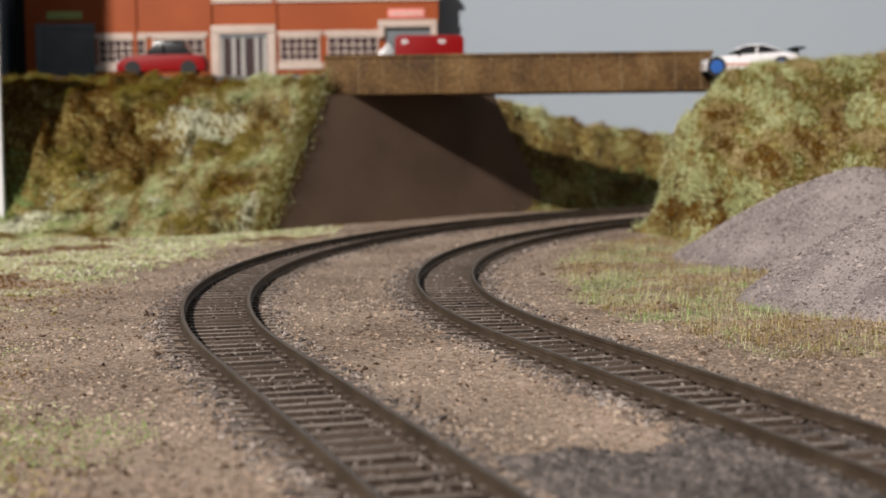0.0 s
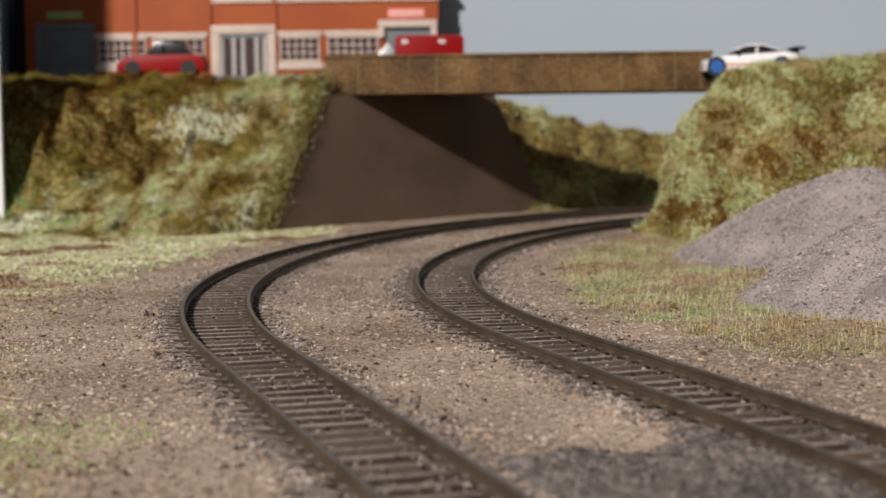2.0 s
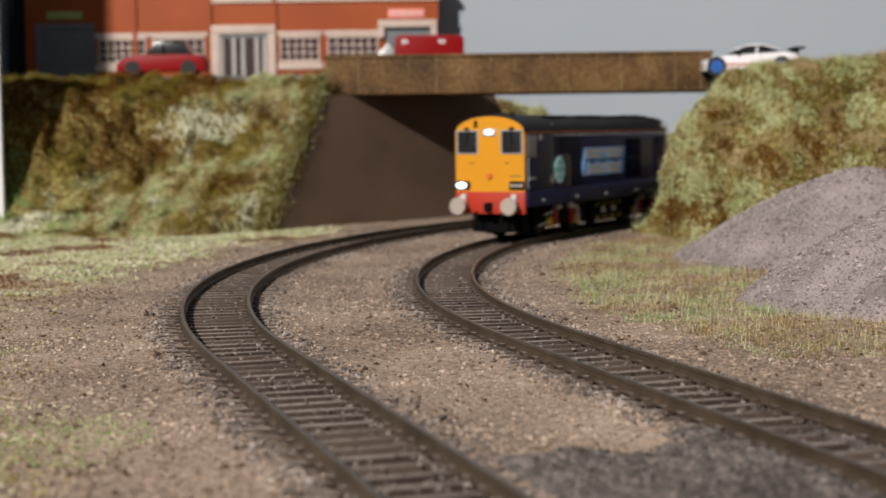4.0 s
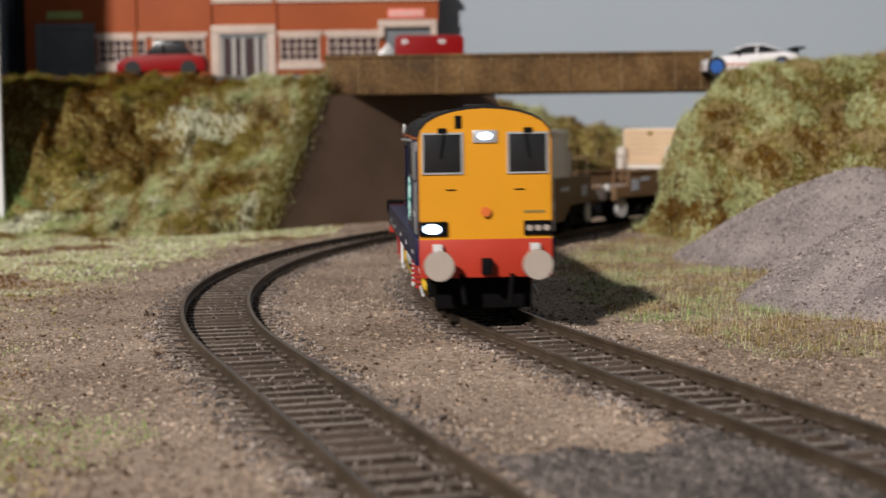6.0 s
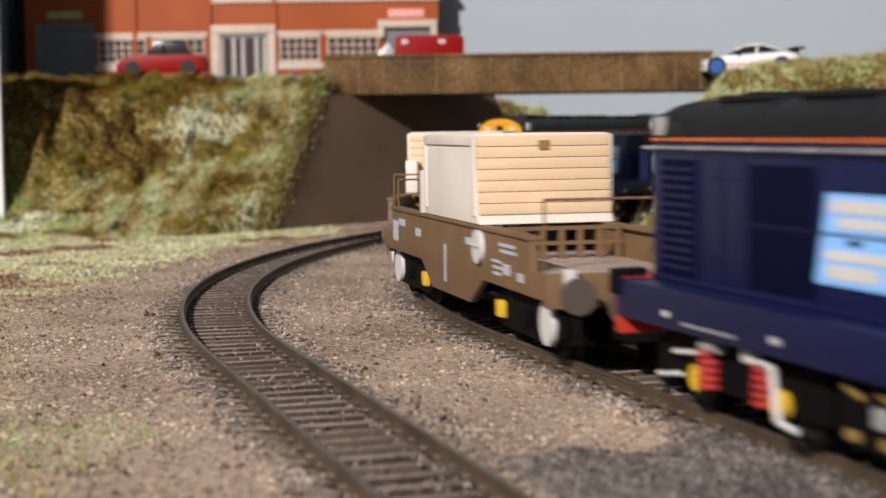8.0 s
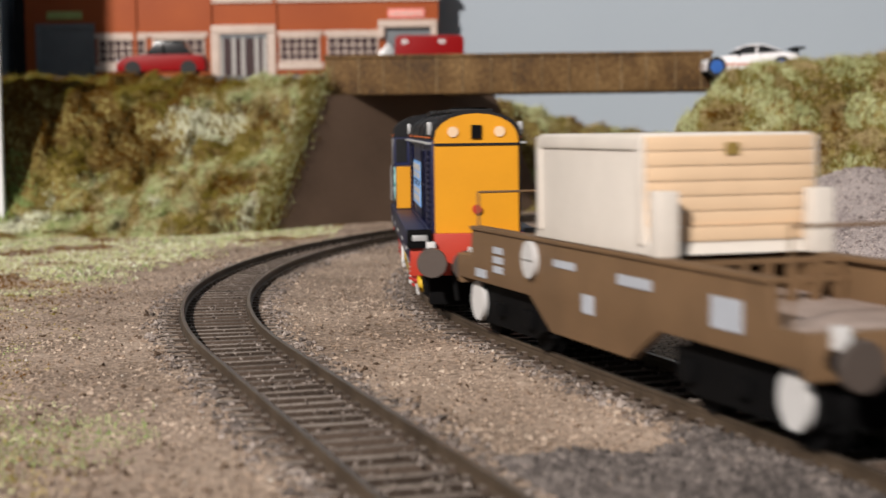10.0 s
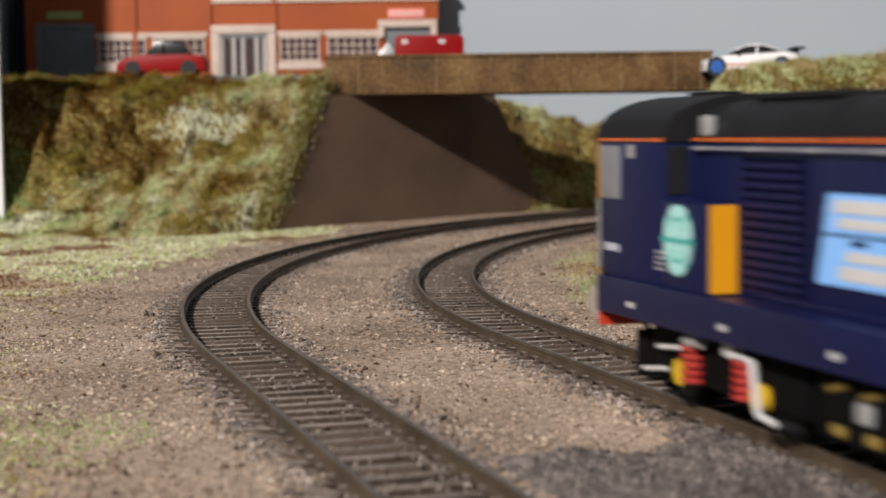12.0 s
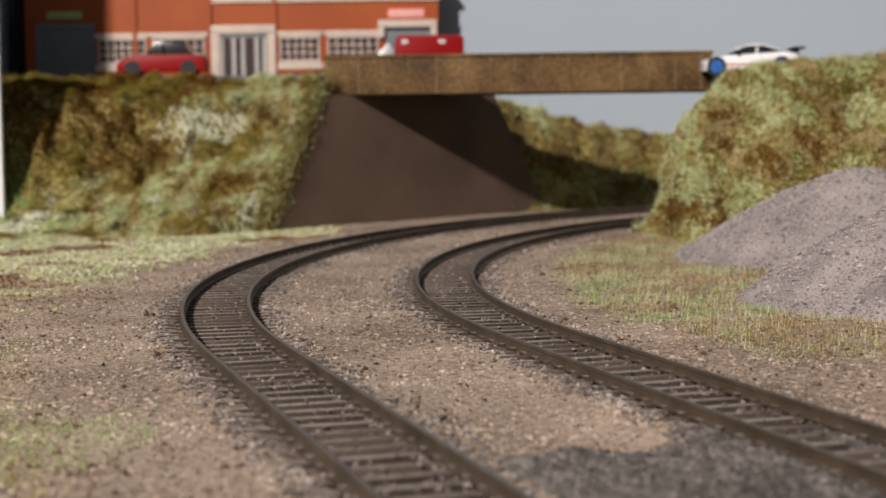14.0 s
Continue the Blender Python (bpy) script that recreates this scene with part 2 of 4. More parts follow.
def left_hill(x, y):
    p = Vector((x, y)) - WP
    s, q = p.dot(WD), -p.dot(WN)
    h = -12.0
    toe = lerp_table(x, [(-420, 690), (-208, 768), (-150, 806), (-92, 818), (-60, 812)])
    top = lerp_table(x, [(-420, 74), (-235, 71), (-150, 64.5), (-110, 65), (-62, 65)])
    top = top + (74.5 - top) * smoothstep(905, 938, y)
    lump = 5 * fbm(x, y, 0.02, 9.0)
    if q > 8.0 and s < 126:
        h = -6 + (top + 6) * smoothstep(-4, 76, y - toe - 10 + lump * 1.6)
        # a lower apron of grass spills forward from the foot towards the track
        rise = lerp_table(x, [(-240, 6), (-180, 12), (-135, 31), (-100, 38), (-60, 34)])
        h = max(h, -6 + rise * smoothstep(-66, 26, y - toe + lump * 2.0))
        edge = -6 + 76 * max(0, (s + 38) / 36) + 1.5 * max(0, q - 6)
        h = min(h, edge) if s < 4 else min(h, 68 + max(0, q - 10))
    r = math.hypot(x - CX, y - CY) - R_OUT
    ang = math.degrees(math.atan2(y - CY, CX - x))
    if ang > 36 and (q > 8 or s > 140):
        cap = lerp_table(ang, [(36, 70), (42, 68), (47, 56), (53, 43), (60, 31), (90, 26)])
        off = lerp_table(ang, [(36, 58), (46, 54), (58, 27), (90, 26)])
        h = max(h, -6 + (cap + 6) * smoothstep(-4, 44, r - off + lump))
    return h


def right_hill(x, y):
    r = R_IN - 24 - math.hypot(x - CX, y - CY)
    side = 2.6 * (r + 2.0 + 0.03 * max(0, y - 760) + 2.4 * fbm(x, y, 0.06, 2.0))
    toe = lerp_table(x, [(60, 752), (93, 738), (106, 690), (150, 655), (260, 600), (420, 560)])
    front = 0.74 * (y - toe + 9 * fbm(x, y, 0.018, 7.0))
    h = min(side, front)
    if h <= 0:
        return max(h, -8)
    cap = 75 - 4.5 * smoothstep(796, 812, y)
    return cap * (1 - math.exp(-(h / cap) - (h / 60) ** 3)) - 1.5


PILES = [(151, 582, 31.5, 70, 1.3), (152, 447, 35.5, 70, 2.1)]


def pile_z(x, y, p):
    cx, cy, hh, rr, sd = p
    d = math.hypot(x - cx, y - cy) / rr * (1 + 0.10 * fbm(x, y, 0.012, sd))
    k = 1.06 - math.sqrt(d * d + 0.015) ** 1.18 - 0.06 * d
    return GROUND - 0.4 + hh * max(k, -0.06) * 1.08 + 0.5 * fbm(x, y, 0.08, sd) * (1 if k > 0.02 else 0)


HUES = ("olive", "pale", "brown", "green", "straw", "cream")


def blot(x, z, cx, cz, rx, rz):
    """How strongly a soft oval patch shows at x, z; its rim is ragged."""
    d = math.hypot((x - cx) / rx, (z - cz) / rz) + 0.45 * fbm(x, z, 0.05, cx) + 0.25 * fbm(x, z, 0.16, cz)
    return 1 - smoothstep(0.7, 1.15, d)


def left_hue(x, y, z):
    """Which turf grows at this place of the bank by the building."""
    r = random.random()
    if y > 880 and x > -20:
        v = fbm(x, z, 0.03, 14.0) + 0.4 * fbm(x, z, 0.09, 15.0) + random.gauss(0, 0.09)
        if z < 20:
            return "olive" if v < -0.15 else ("green" if v < 0.12 else "pale")
        return "brown" if v < -0.12 else ("straw" if v < 0.08 else ("olive" if v < 0.26 else "pale"))
    v = fbm(x, z, 0.028, 4.0) + 0.35 * fbm(x, z, 0.09, 6.0) + random.gauss(0, 0.05)
    if r < blot(x, z, -128, 49, 21, 10):
        return "cream"
    if r < 0.8 * blot(x, z, -93, 56, 14, 14):
        return "brown" if v < 0.05 else "straw"
    if r < blot(x, z, -112, 36, 17, 7):
        return "olive"
    if r < 0.9 * blot(x, z, -212, 20, 12, 15):
        return "green" if v > -0.1 else "olive"
    edge = -150 if z < 8 else lerp_table(z, [(8, -200), (26, -158), (40, -140), (72, -122)])
    k = smoothstep(-14, 14, x - edge + 26 * fbm(x, z, 0.035, 8.0))
    if z < 6 or r < k:
        return "brown" if v < -0.42 else ("olive" if v < -0.2 else ("straw" if v < -0.08 else ("cream" if v > 0.4 else ("green" if 0.14 < v < 0.2 else "pale"))))
    return "brown" if v < 0.14 else "olive"


def right_hue(x, y, z):
    v = 0.9 * fbm(x, z, 0.045, 24.0) + 0.5 * fbm(x, z, 0.11, 26.0) + random.gauss(0, 0.1)
    if x < 116 and z < 50 and v > -0.3:
        return "pale"
    if z < 14 and v < 0.2:
        return "brown"
    return "brown" if v < -0.48 else ("straw" if v < -0.12 else ("olive" if v < 0.12 else "pale"))


def sheet(name, fn, x0, x1, y0, y1, step, material, keep=None, rough=0.0, kind="structure", label="", category="", hue=None):
    nx, ny = int((x1 - x0) / step) + 1, int((y1 - y0) / step) + 1
    verts, faces, zs = [], [], []
    for j in range(ny):
        for i in range(nx):
            x, y = x0 + i * step, y0 + j * step
            z = fn(x, y)
            zs.append(z)
            d = rough * fbm(x, y, 0.09, z * 0.05) if z > -2 else 0
            verts.append(((x + d) * MM, (y - abs(d)) * MM, (z + d) * MM))
    for j in range(ny - 1):
        for i in range(nx - 1):
            a = j * nx + i
            q = (a, a + 1, a + nx + 1, a + nx)
            if keep is None or max(zs[k] for k in q) > keep:
                faces.append(q)
    me = bpy.data.meshes.new(name)
    me.from_pydata(verts, [], faces)
    me.materials.append(material)
    if hue:
        for h in HUES:
            me.materials.append(M["grass_" + h])
        for f in me.polygons:
            c = f.center / MM
            f.material_index = 1 + HUES.index(hue(c.x, c.y, c.z))
    me.polygons.foreach_set("use_smooth", [True] * len(me.polygons))
    return tagged(new(name, me), label, category, "", kind)


sheet("ground", ground_z, -420, 520, 60, 1110, 3, M["ground"], None, 0, "structure", "brown earth and fine ballast scenic ground", "ground")
sheet("bank_near_building", left_hill, -420, 420, 690, 1100, 4, M["bank"], -7, 5, "structure", "rough olive and brown turf railway bank", "bank")
sheet("bank_under_bridge_end", right_hill, 60, 520, 560, 1100, 4, M["bank"], -1.5, 4, "structure", "pale olive turf bank beside the bridge", "bank")


# ---- backdrop, side board, road, bridge ----
bd = link_mesh("backdrop", box(B(), -430, 640, 1096, 1102, -10, 420), M["backdrop"])
tagged(bd, "plain painted blue-grey backdrop board", "backdrop", "", "structure")
sw = link_mesh("side_wall", box(B(), -300, -284, 849, 1095.8, -8, 420), M["backdrop"])
tagged(sw, "plain grey end board of the layout", "board", "", "structure")
# only the right edge is seen; the unseen width is added to shade the bank
eb = link_mesh("shading_end_board", box(B(), -300, -212.8, 790, 794, -8, 132, 0.4), M["board"])
tagged(eb, "white upright board edge, widened out of view to shade the bank", "board", "", "structure")
rd = link_mesh("road", box(B(), -420, -20, 938, 1100, 70, 77), M["road"])
tagged(rd, "grey road surface in front of the building", "road", "", "structure")

for p in PILES:
    pl = sheet("spoil_heap", lambda x, y: pile_z(x, y, p), p[0] - p[3] - 8, p[0] + p[3] + 8, p[1] - p[3] - 8, p[1] + p[3] + 8, 2.0, M["pile"], GROUND - 1.2, 0, "", "heap of fine mauve-grey gravel on the grass", "gravel pile")
    pl["group"] = "gravel heaps beside the track"

wall = B()
prof = [(-38, -5), (-1, 62.8), (15, 62.8), (126, 66), (176, -5)]
lo = [wall.verts.new((*(WP + WD * s), z)) for s, z in prof]
hi = [wall.verts.new((*(WP + WD * s - WN * 4), z)) for s, z in prof]
wall.faces.new(lo)
wall.faces.new(hi[::-1])
for i in range(5):
    wall.faces.new((lo[i], hi[i], hi[(i + 1) % 5], lo[(i + 1) % 5]))
bmesh.ops.recalc_face_normals(wall, faces=wall.faces[:])
wl = link_mesh("abutment_wall", wall, M["abutment"])
tagged(wl, "brown sloping-ended bridge abutment wall", "abutment", "", "structure")


def bridge():
    b = thing("road_bridge", "brown girder road bridge over two tracks", "bridge", 0, 0, 0)
    part("deck", prism(B(), [(-57, 838.2), (137, 838.2), (200, 884), (-24, 884)], 66, 70.3, "z"), M["girder"], b)
    for y, x0, x1, zt in ((832, -58.7, 137.8, 81.3), (884.2, -24, 200, 70.4)):
        near = y < 850
        g = part("girder", box(B(), x0, x1, y, y + 6, 63.0, zt, 0.4), M["girder"], b, "weathered brown girder side")
        part("coping", box(B(), x0 - 0.5, x1 + 0.5, y - 1, y + 7, zt, zt + 1.7, 0.4), M["girder"], g)
        n = int((x1 - x0) / 13.4)
        for i in range(n + 1):
            x = x0 + 3 + i * 13.4 + random.uniform(-1.5, 1.5)
            part("stiffener", box(B(), x - 0.45, x + 0.45, y - 0.5 if near else y + 5.9, y + 0.1 if near else y + 6.8, 63.2, zt - 0.1), M["streak"], g)
    return b


bridge()


# ---- tracks ----
def track(label, rad, s0, s1):
    t = thing("railway_track", label, "track", 0, 0, 0, 0, "tracks")
    for side in (-8.65, 8.65):
        for nm, prof, m in (("rail", [(-0.95, -2.5), (0.95, -2.5), (0.95, -2.2), (0.25, -1.9), (0.25, -0.9), (0.45, -0.7), (0.45, -0.12), (-0.45, -0.12), (-0.45, -0.7), (-0.25, -0.9), (-0.25, -1.9), (-0.95, -2.2)], M["rail"]),
                            ("rail_head", [(0.45, -0.12), (0.36, 0.0), (-0.36, 0.0), (-0.45, -0.12)], M["rail_top"])):
            bm = B()
            rows = []
            n = int((s1 - s0) / 9)
            for i in range(n + 1):
                p, d = along(s0 + (s1 - s0) * i / n, rad)
                out = Vector((-d.y, d.x))
                rows.append([bm.verts.new((*(p + out * (side + a)), z)) for a, z in prof])
            for a, b in zip(rows, rows[1:]):
                for k in range(len(prof)):
                    kk = (k + 1) % len(prof)
                    bm.faces.new((a[k], a[kk], b[kk], b[k]))
            bmesh.ops.recalc_face_normals(bm, faces=bm.faces[:])
            part(nm, bm, m, t)
    bm = box(B(), -15, 15, -1.15, 1.15, -4.8, -2.5, 0.15)
    for e in (-1, 1):
        for k in (-1.35, 1.35):
            box(bm, e * 8.65 + k - 0.5, e * 8.65 + k + 0.5, -0.9, 0.9, -2.5, -1.75)
    bed = B()
    rows = []
    for i in range(241):
        p, d = along(s0 + (s1 - s0) * i / 240, rad)
        out = Vector((-d.y, d.x))
        rows.append([bed.verts.new((*(p + out * a), -4.1)) for a in (-9.6, 0, 9.6)])
    for a, b in zip(rows, rows[1:]):
        for k in (0, 1):
            bed.faces.new((a[k], b[k], b[k + 1], a[k + 1]))
    bmesh.ops.recalc_face_normals(bed, faces=bed.faces[:])
    part("track_bed", bed, M["bed"], t, "dark sunken ballast between the sleepers")
    first = None
    s = s0 + 3
    while s < s1:
        p, d = along(s, rad)
        m = pose(p.x * MM, p.y * MM, 0, 0, random.uniform(-0.6, 0.6), -math.degrees(math.atan2(d.x, d.y)))
        if first is None:
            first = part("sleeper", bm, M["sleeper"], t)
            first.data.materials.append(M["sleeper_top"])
            # upward faces take the paler colour, the sides stay dark brown
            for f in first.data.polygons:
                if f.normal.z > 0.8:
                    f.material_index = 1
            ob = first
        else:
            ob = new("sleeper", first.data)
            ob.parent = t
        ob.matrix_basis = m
        s += PITCH
    return t


PITCH = 7.05
bb = link_mesh("baseboard", box(B(), -440, 1180, -960, 1110, -22, -4.9, 1.0), M["ground"])
tagged(bb, "plain brown layout baseboard under the scenery", "baseboard", "", "structure")
track("inner curved track with rust-brown rails and sleepers", R_IN, -1240, 1680)
track("outer curved track with rust-brown rails and sleepers", R_OUT, -1240, 1680)


# ---- building on the upper level ----
def window(parent, x0, x1, z0, z1, y, cols, rows):
    w = part("window", box(B(), x0, x1, y - 0.5, y + 0.6, z0, z1), M["dark_glass"], parent, "dark pane window with cream bars")
    fr = B()
    for a, b, c, d in ((x0 - 1, x1 + 1, z1, z1 + 1.6), (x0 - 1, x1 + 1, z0 - 1.6, z0), (x0 - 1, x0, z0, z1), (x1, x1 + 1, z0, z1)):
        box(fr, a, b, y - 1.4, y + 0.4, c, d)
    part("window_frame", fr, M["white_trim"], w)
    for i in range(1, cols):
        x = x0 + (x1 - x0) * i / cols
        part("glazing_bar", box(B(), x - 0.35, x + 0.35, y - 1.0, y - 0.4, z0, z1), M["white_trim"], w)
    for j in range(1, rows):
        z = z0 + (z1 - z0) * j / rows
        part("glazing_bar", box(B(), x0, x1, y - 1.05, y - 0.45, z - 0.3, z + 0.3), M["white_trim"], w)
    return w


def building():
    Y = 1060
    b = thing("industrial_building", "orange brick low-relief factory with cream trim", "building", 0, 0, 0)
    part("wall", box(B(), -268, -1.0, Y, Y + 32, 76.9, 142, 0.3), M["brick"], b, "orange-red brick card wall")
    # charcoal strip paints the shade in the gap at the building's left end
    part("side_wall", box(B(), -277, -268.2, Y + 6, Y + 32, 76.9, 142), M["roof"], b, "charcoal end strip painting the shade beside the building")
    part("roof", box(B(), -272, 2, Y - 1.5, Y + 33, 142, 145, 0.3), M["roof"], b)
    part("cornice", box(B(), -148, -0.5, Y - 1.6, Y - 0.05, 127.6, 131, 0.2), M["white_trim"], b)
    for x in (-197, -148.5, -106.5):
        part("pilaster", box(B(), x - 1.2, x + 1.2, Y - 1.8, Y - 0.05, 77, 141), M["brick"], b)
    # roller door with sign
    d = part("roller_door", box(B(), -258, -226, Y - 0.6, Y - 0.05, 77, 112.5), M["shutter"], b, "grey roller shutter door")
    for i in range(15):
        part("slat", box(B(), -257.6, -226.4, Y - 1.0, Y - 0.55, 77.4 + i * 2.3, 79.3 + i * 2.3, 0.2), M["shutter"], d)
    fr = B()
    for q in ((-261, -223, 112.6, 115.6), (-261, -258.1, 77, 112.5), (-225.9, -223, 77, 112.5)):
        box(fr, q[0], q[1], Y - 1.8, Y - 0.05, q[2], q[3], 0.2)
    part("door_surround", fr, M["shutter"], b)
    part("sign", box(B(), -253.5, -231, Y - 1.2, Y - 0.05, 118.5, 123.5, 0.2), M["sign_green"], b, "small green sign board")
    # entrance
    e = part("entrance", box(B(), -142, -111.8, Y - 0.5, Y - 0.05, 77, 107.6), M["dark_glass"], b, "double glazed entrance door")
    for x in (-141.4, -133.6, -127.6, -118.8, -113.6):
        part("door_stile", box(B(), x - 1.2, x + 1.4, Y - 1.1, Y - 0.45, 77, 107), M["door_grey"], e)
    part("door_rail", box(B(), -142, -111.8, Y - 1.15, Y - 0.5, 105.2, 107.5), M["shutter"], e)
    fr = B()
    for q in ((-148, -106.3, 107.7, 113.4), (-148, -142.2, 77, 107.6), (-111.6, -106.3, 77, 107.6)):
        box(fr, q[0], q[1], Y - 2.6, Y - 0.05, q[2], q[3], 0.3)
    part("entrance_surround", fr, M["white_trim"], b, "thick cream door surround")
    # window runs
    for x0, x1, c in ((-220, -191, 6), (-185, -153, 6), (-103, -79, 5), (-72, -41, 6)):
        window(b, x0, x1, 90.6, 104.6, Y, c, 3)
        part("window_band", box(B(), x0 - 3, x1 + 3, Y - 1.2, Y - 0.05, 106.3, 109.2, 0.2), M["white_trim"], b)
        part("window_band", box(B(), x0 - 3, x1 + 3, Y - 1.2, Y - 0.05, 84.6, 88.8, 0.2), M["white_trim"], b)
    # loading door with canopy and sign
    c = part("loading_door", box(B(), -35, -6, Y - 0.6, Y - 0.05, 77, 111), M["shutter"], b, "grey loading door")
    fr = B()
    for q in ((-40, -2, 110.5, 115.2), (-40, -36, 104, 110.4), (-6, -2, 104, 110.4)):
        box(fr, q[0], q[1], Y - 4.5, Y - 0.05, q[2], q[3], 0.3)
    part("canopy", fr, M["white_trim"], c)
    part("sign", box(B(), -33.5, -10, Y - 1.2, Y - 0.05, 116.8, 122.4, 0.2), M["sign_pink"], b, "pink and red sign board")
    bars = B()
    for i in range(7):
        box(bars, -31.8 + i * 3.0, -29.8 + i * 3.0, Y - 1.5, Y - 1.1, 118.3, 120.8)
    part("sign_bars", bars, M["white_trim"], b)
    return b


building()


# ---- cars ----
def car(name, label, profile, glass, paint, width, x, y, z, rz, wheels, wr, rim, extras=None):
    t = thing(name, label, "car", x, y, z, rz, "model cars")
    part("body", prism(B(), profile, -width / 2, width / 2, "y", 1.3), paint, t, "", 50)
    cab = part("window_band", prism(B(), glass, -width / 2 + 0.6, width / 2 - 0.6, "y", 0.8), M["glass"], t, "tinted windows", 50)
    for wx in wheels:
        for sd in (-1, 1):
            w = part("wheel", rod(B(), (wx, sd * (width / 2 - 2.2), wr), (wx, sd * (width / 2 + 0.35), wr), wr, 20), M["tyre"], t)
            part("rim", rod(B(), (wx, sd * (width / 2 + 0.3), wr), (wx, sd * (width / 2 + 0.6), wr), wr * 0.66, 16), rim, w)
    if extras:
        extras(t, width)
    return t


def red_extras(t, w):
    for sd in (-1, 1):
        part("headlight", rod(B(), (-23.6, sd * 6.5, 8.6), (-25.4, sd * 6.5, 8.6), 1.5, 12), M["silver"], t)
        part("tail_light", box(B(), 24.4, 25.9, sd * 6 - 1.4, sd * 6 + 1.4, 6.4, 8.4, 0.2), M["red"], t)
        part("roof_pillar", box(B(), 1.4, 2.6, sd * (w / 2 - 0.7) - 0.3, sd * (w / 2 - 0.7) + 0.3, 12, 19.4), M["black"], t)
    part("bumper", box(B(), -26.3, -25.2, -8.5, 8.5, 3.6, 5.6, 0.4), M["silver"], t)
    part("roof_panel", box(B(), -2.5, 12.5, -7.6, 7.6, 19.8, 20.7, 0.4), M["black"], t)


body = [(-25.5, 3), (25.5, 3), (25.8, 8.5), (23.5, 12.2), (15, 12.8), (-8, 12.8), (-20, 11.4), (-25.2, 8.2)]
cabin = [(-9, 12.4), (18, 12.4), (13.0, 19.6), (-2.5, 20.2)]
car("saloon_car", "bright red toy saloon car parked by the building", body, cabin, M["car_red"], 21, -161, 951, 77.0, 1, (-16, 16), 4.6, M["tyre"], red_extras)


def van_extras(t, w):
    part("bonnet_nose", prism(B(), [(-26.5, 3.2), (-14, 3.2), (-14, 15), (-18, 19.5), (-25.5, 11)], -w / 2 + 0.5, w / 2 - 0.5, "y", 0.8), M["silver"], t, "pale silver front end")
    for xx in (-8, 14):
        part("roof_lamp", box(B(), xx - 2, xx + 2, -w / 2 - 0.25, -w / 2 + 0.1, 18.6, 21.0, 0.2), M["white"], t)


body = [(-13.9, 3), (27, 3), (27.2, 21.5), (25.5, 23.6), (-11.5, 23.8), (-13.9, 22)]
cabin = [(-12, 14.4), (24, 14.4), (24, 18.0), (-12, 18.0)]
car("delivery_van", "red toy van with silver front on the bridge road", body, cabin, M["car_red"], 23, -13.5, 985, 77.0, 2, (-17, 16.5), 4.4, M["silver"], van_extras)


def sport_extras(t, w):
    wing = part("rear_wing", box(B(), 21.0, 26.5, -w / 2 + 1.2, w / 2 - 1.2, 13.2, 14.3, 0.3), M["black"], t, "black rear wing")
    for sd in (-1, 1):
        part("wing_strut", box(B(), 22.5, 24.0, sd * 5 - 0.4, sd * 5 + 0.4, 10.2, 13.3), M["black"], wing)
        part("headlight", rod(B(), (-21.2, sd * 6.6, 7.6), (-22.6, sd * 6.6, 7.3), 1.5, 12), M["silver"], t)
        part("tail_light", box(B(), 23.2, 24.1, sd * 6 - 1.8, sd * 6 + 1.8, 8.2, 9.6, 0.2), M["red"], t)
        part("mirror", box(B(), -7.6, -5.8, sd * (w / 2 + 0.6) - 0.7, sd * (w / 2 + 0.6) + 0.7, 10.4, 11.6, 0.25), M["black"], t)
        part("side_stripe", box(B(), -20, 21, sd * (w / 2 + 0.02) - 0.06, sd * (w / 2 + 0.02) + 0.06, 5.6, 6.4), M["orange"], t)
        part("roof_strut", box(B(), 2.0, 3.0, sd * (w / 2 - 0.6) - 0.25, sd * (w / 2 - 0.6) + 0.25, 10, 14.6), M["car_white"], t)
    part("roof_panel", prism(B(), [(-8.8, 12.6), (-5, 15.0), (1, 16.0), (7, 15.6), (16, 12.2), (7, 14.4), (0, 14.9), (-5, 13.9)], -w / 2 + 1.4, w / 2 - 1.4, "y"), M["car_white"], t)


body = [(-23, 3), (23.5, 3), (24, 8), (22, 11.0), (15, 12.0), (-10, 10.6), (-19, 9.4), (-23, 7)]
cabin = [(-9.5, 11.2), (15, 12.2), (7, 15.0), (1, 15.4), (-5, 14.4)]
car("sports_car", "white toy sports car with black wing and blue wheels", body, cabin, M["car_white"], 20.5, 154.5, 822, 69.2, -1, (-17.5, 14.5), 4.9, M["blue_rim"], sport_extras)


# ---- train ----
def arch(w, z0, z1, top, n=10, crown=1.0):
    """Closed (y, z) profile: straight sides from z0 to z1, then an arched roof up to top."""
    pts = [(-w, z0), (w, z0)]
    for i in range(n + 1):
        a = math.pi * i / n
        pts.append((w * crown * math.cos(a), z1 + (top - z1) * math.sin(a) ** 0.85))
    return pts


def spring(x, y, z0, z1, r):
    bm = B()
    n = 5
    for i in range(n):
        z = z0 + (z1 - z0) * (i + 0.5) / n
        bmesh.ops.create_cone(bm, cap_ends=True, segments=12, radius1=r, radius2=r, depth=(z1 - z0) / n * 0.55, matrix=Matrix.Translation((x, y, z)))
    rod(bm, (x, y, z0), (x, y, z1), r * 0.6, 8)
    return bm


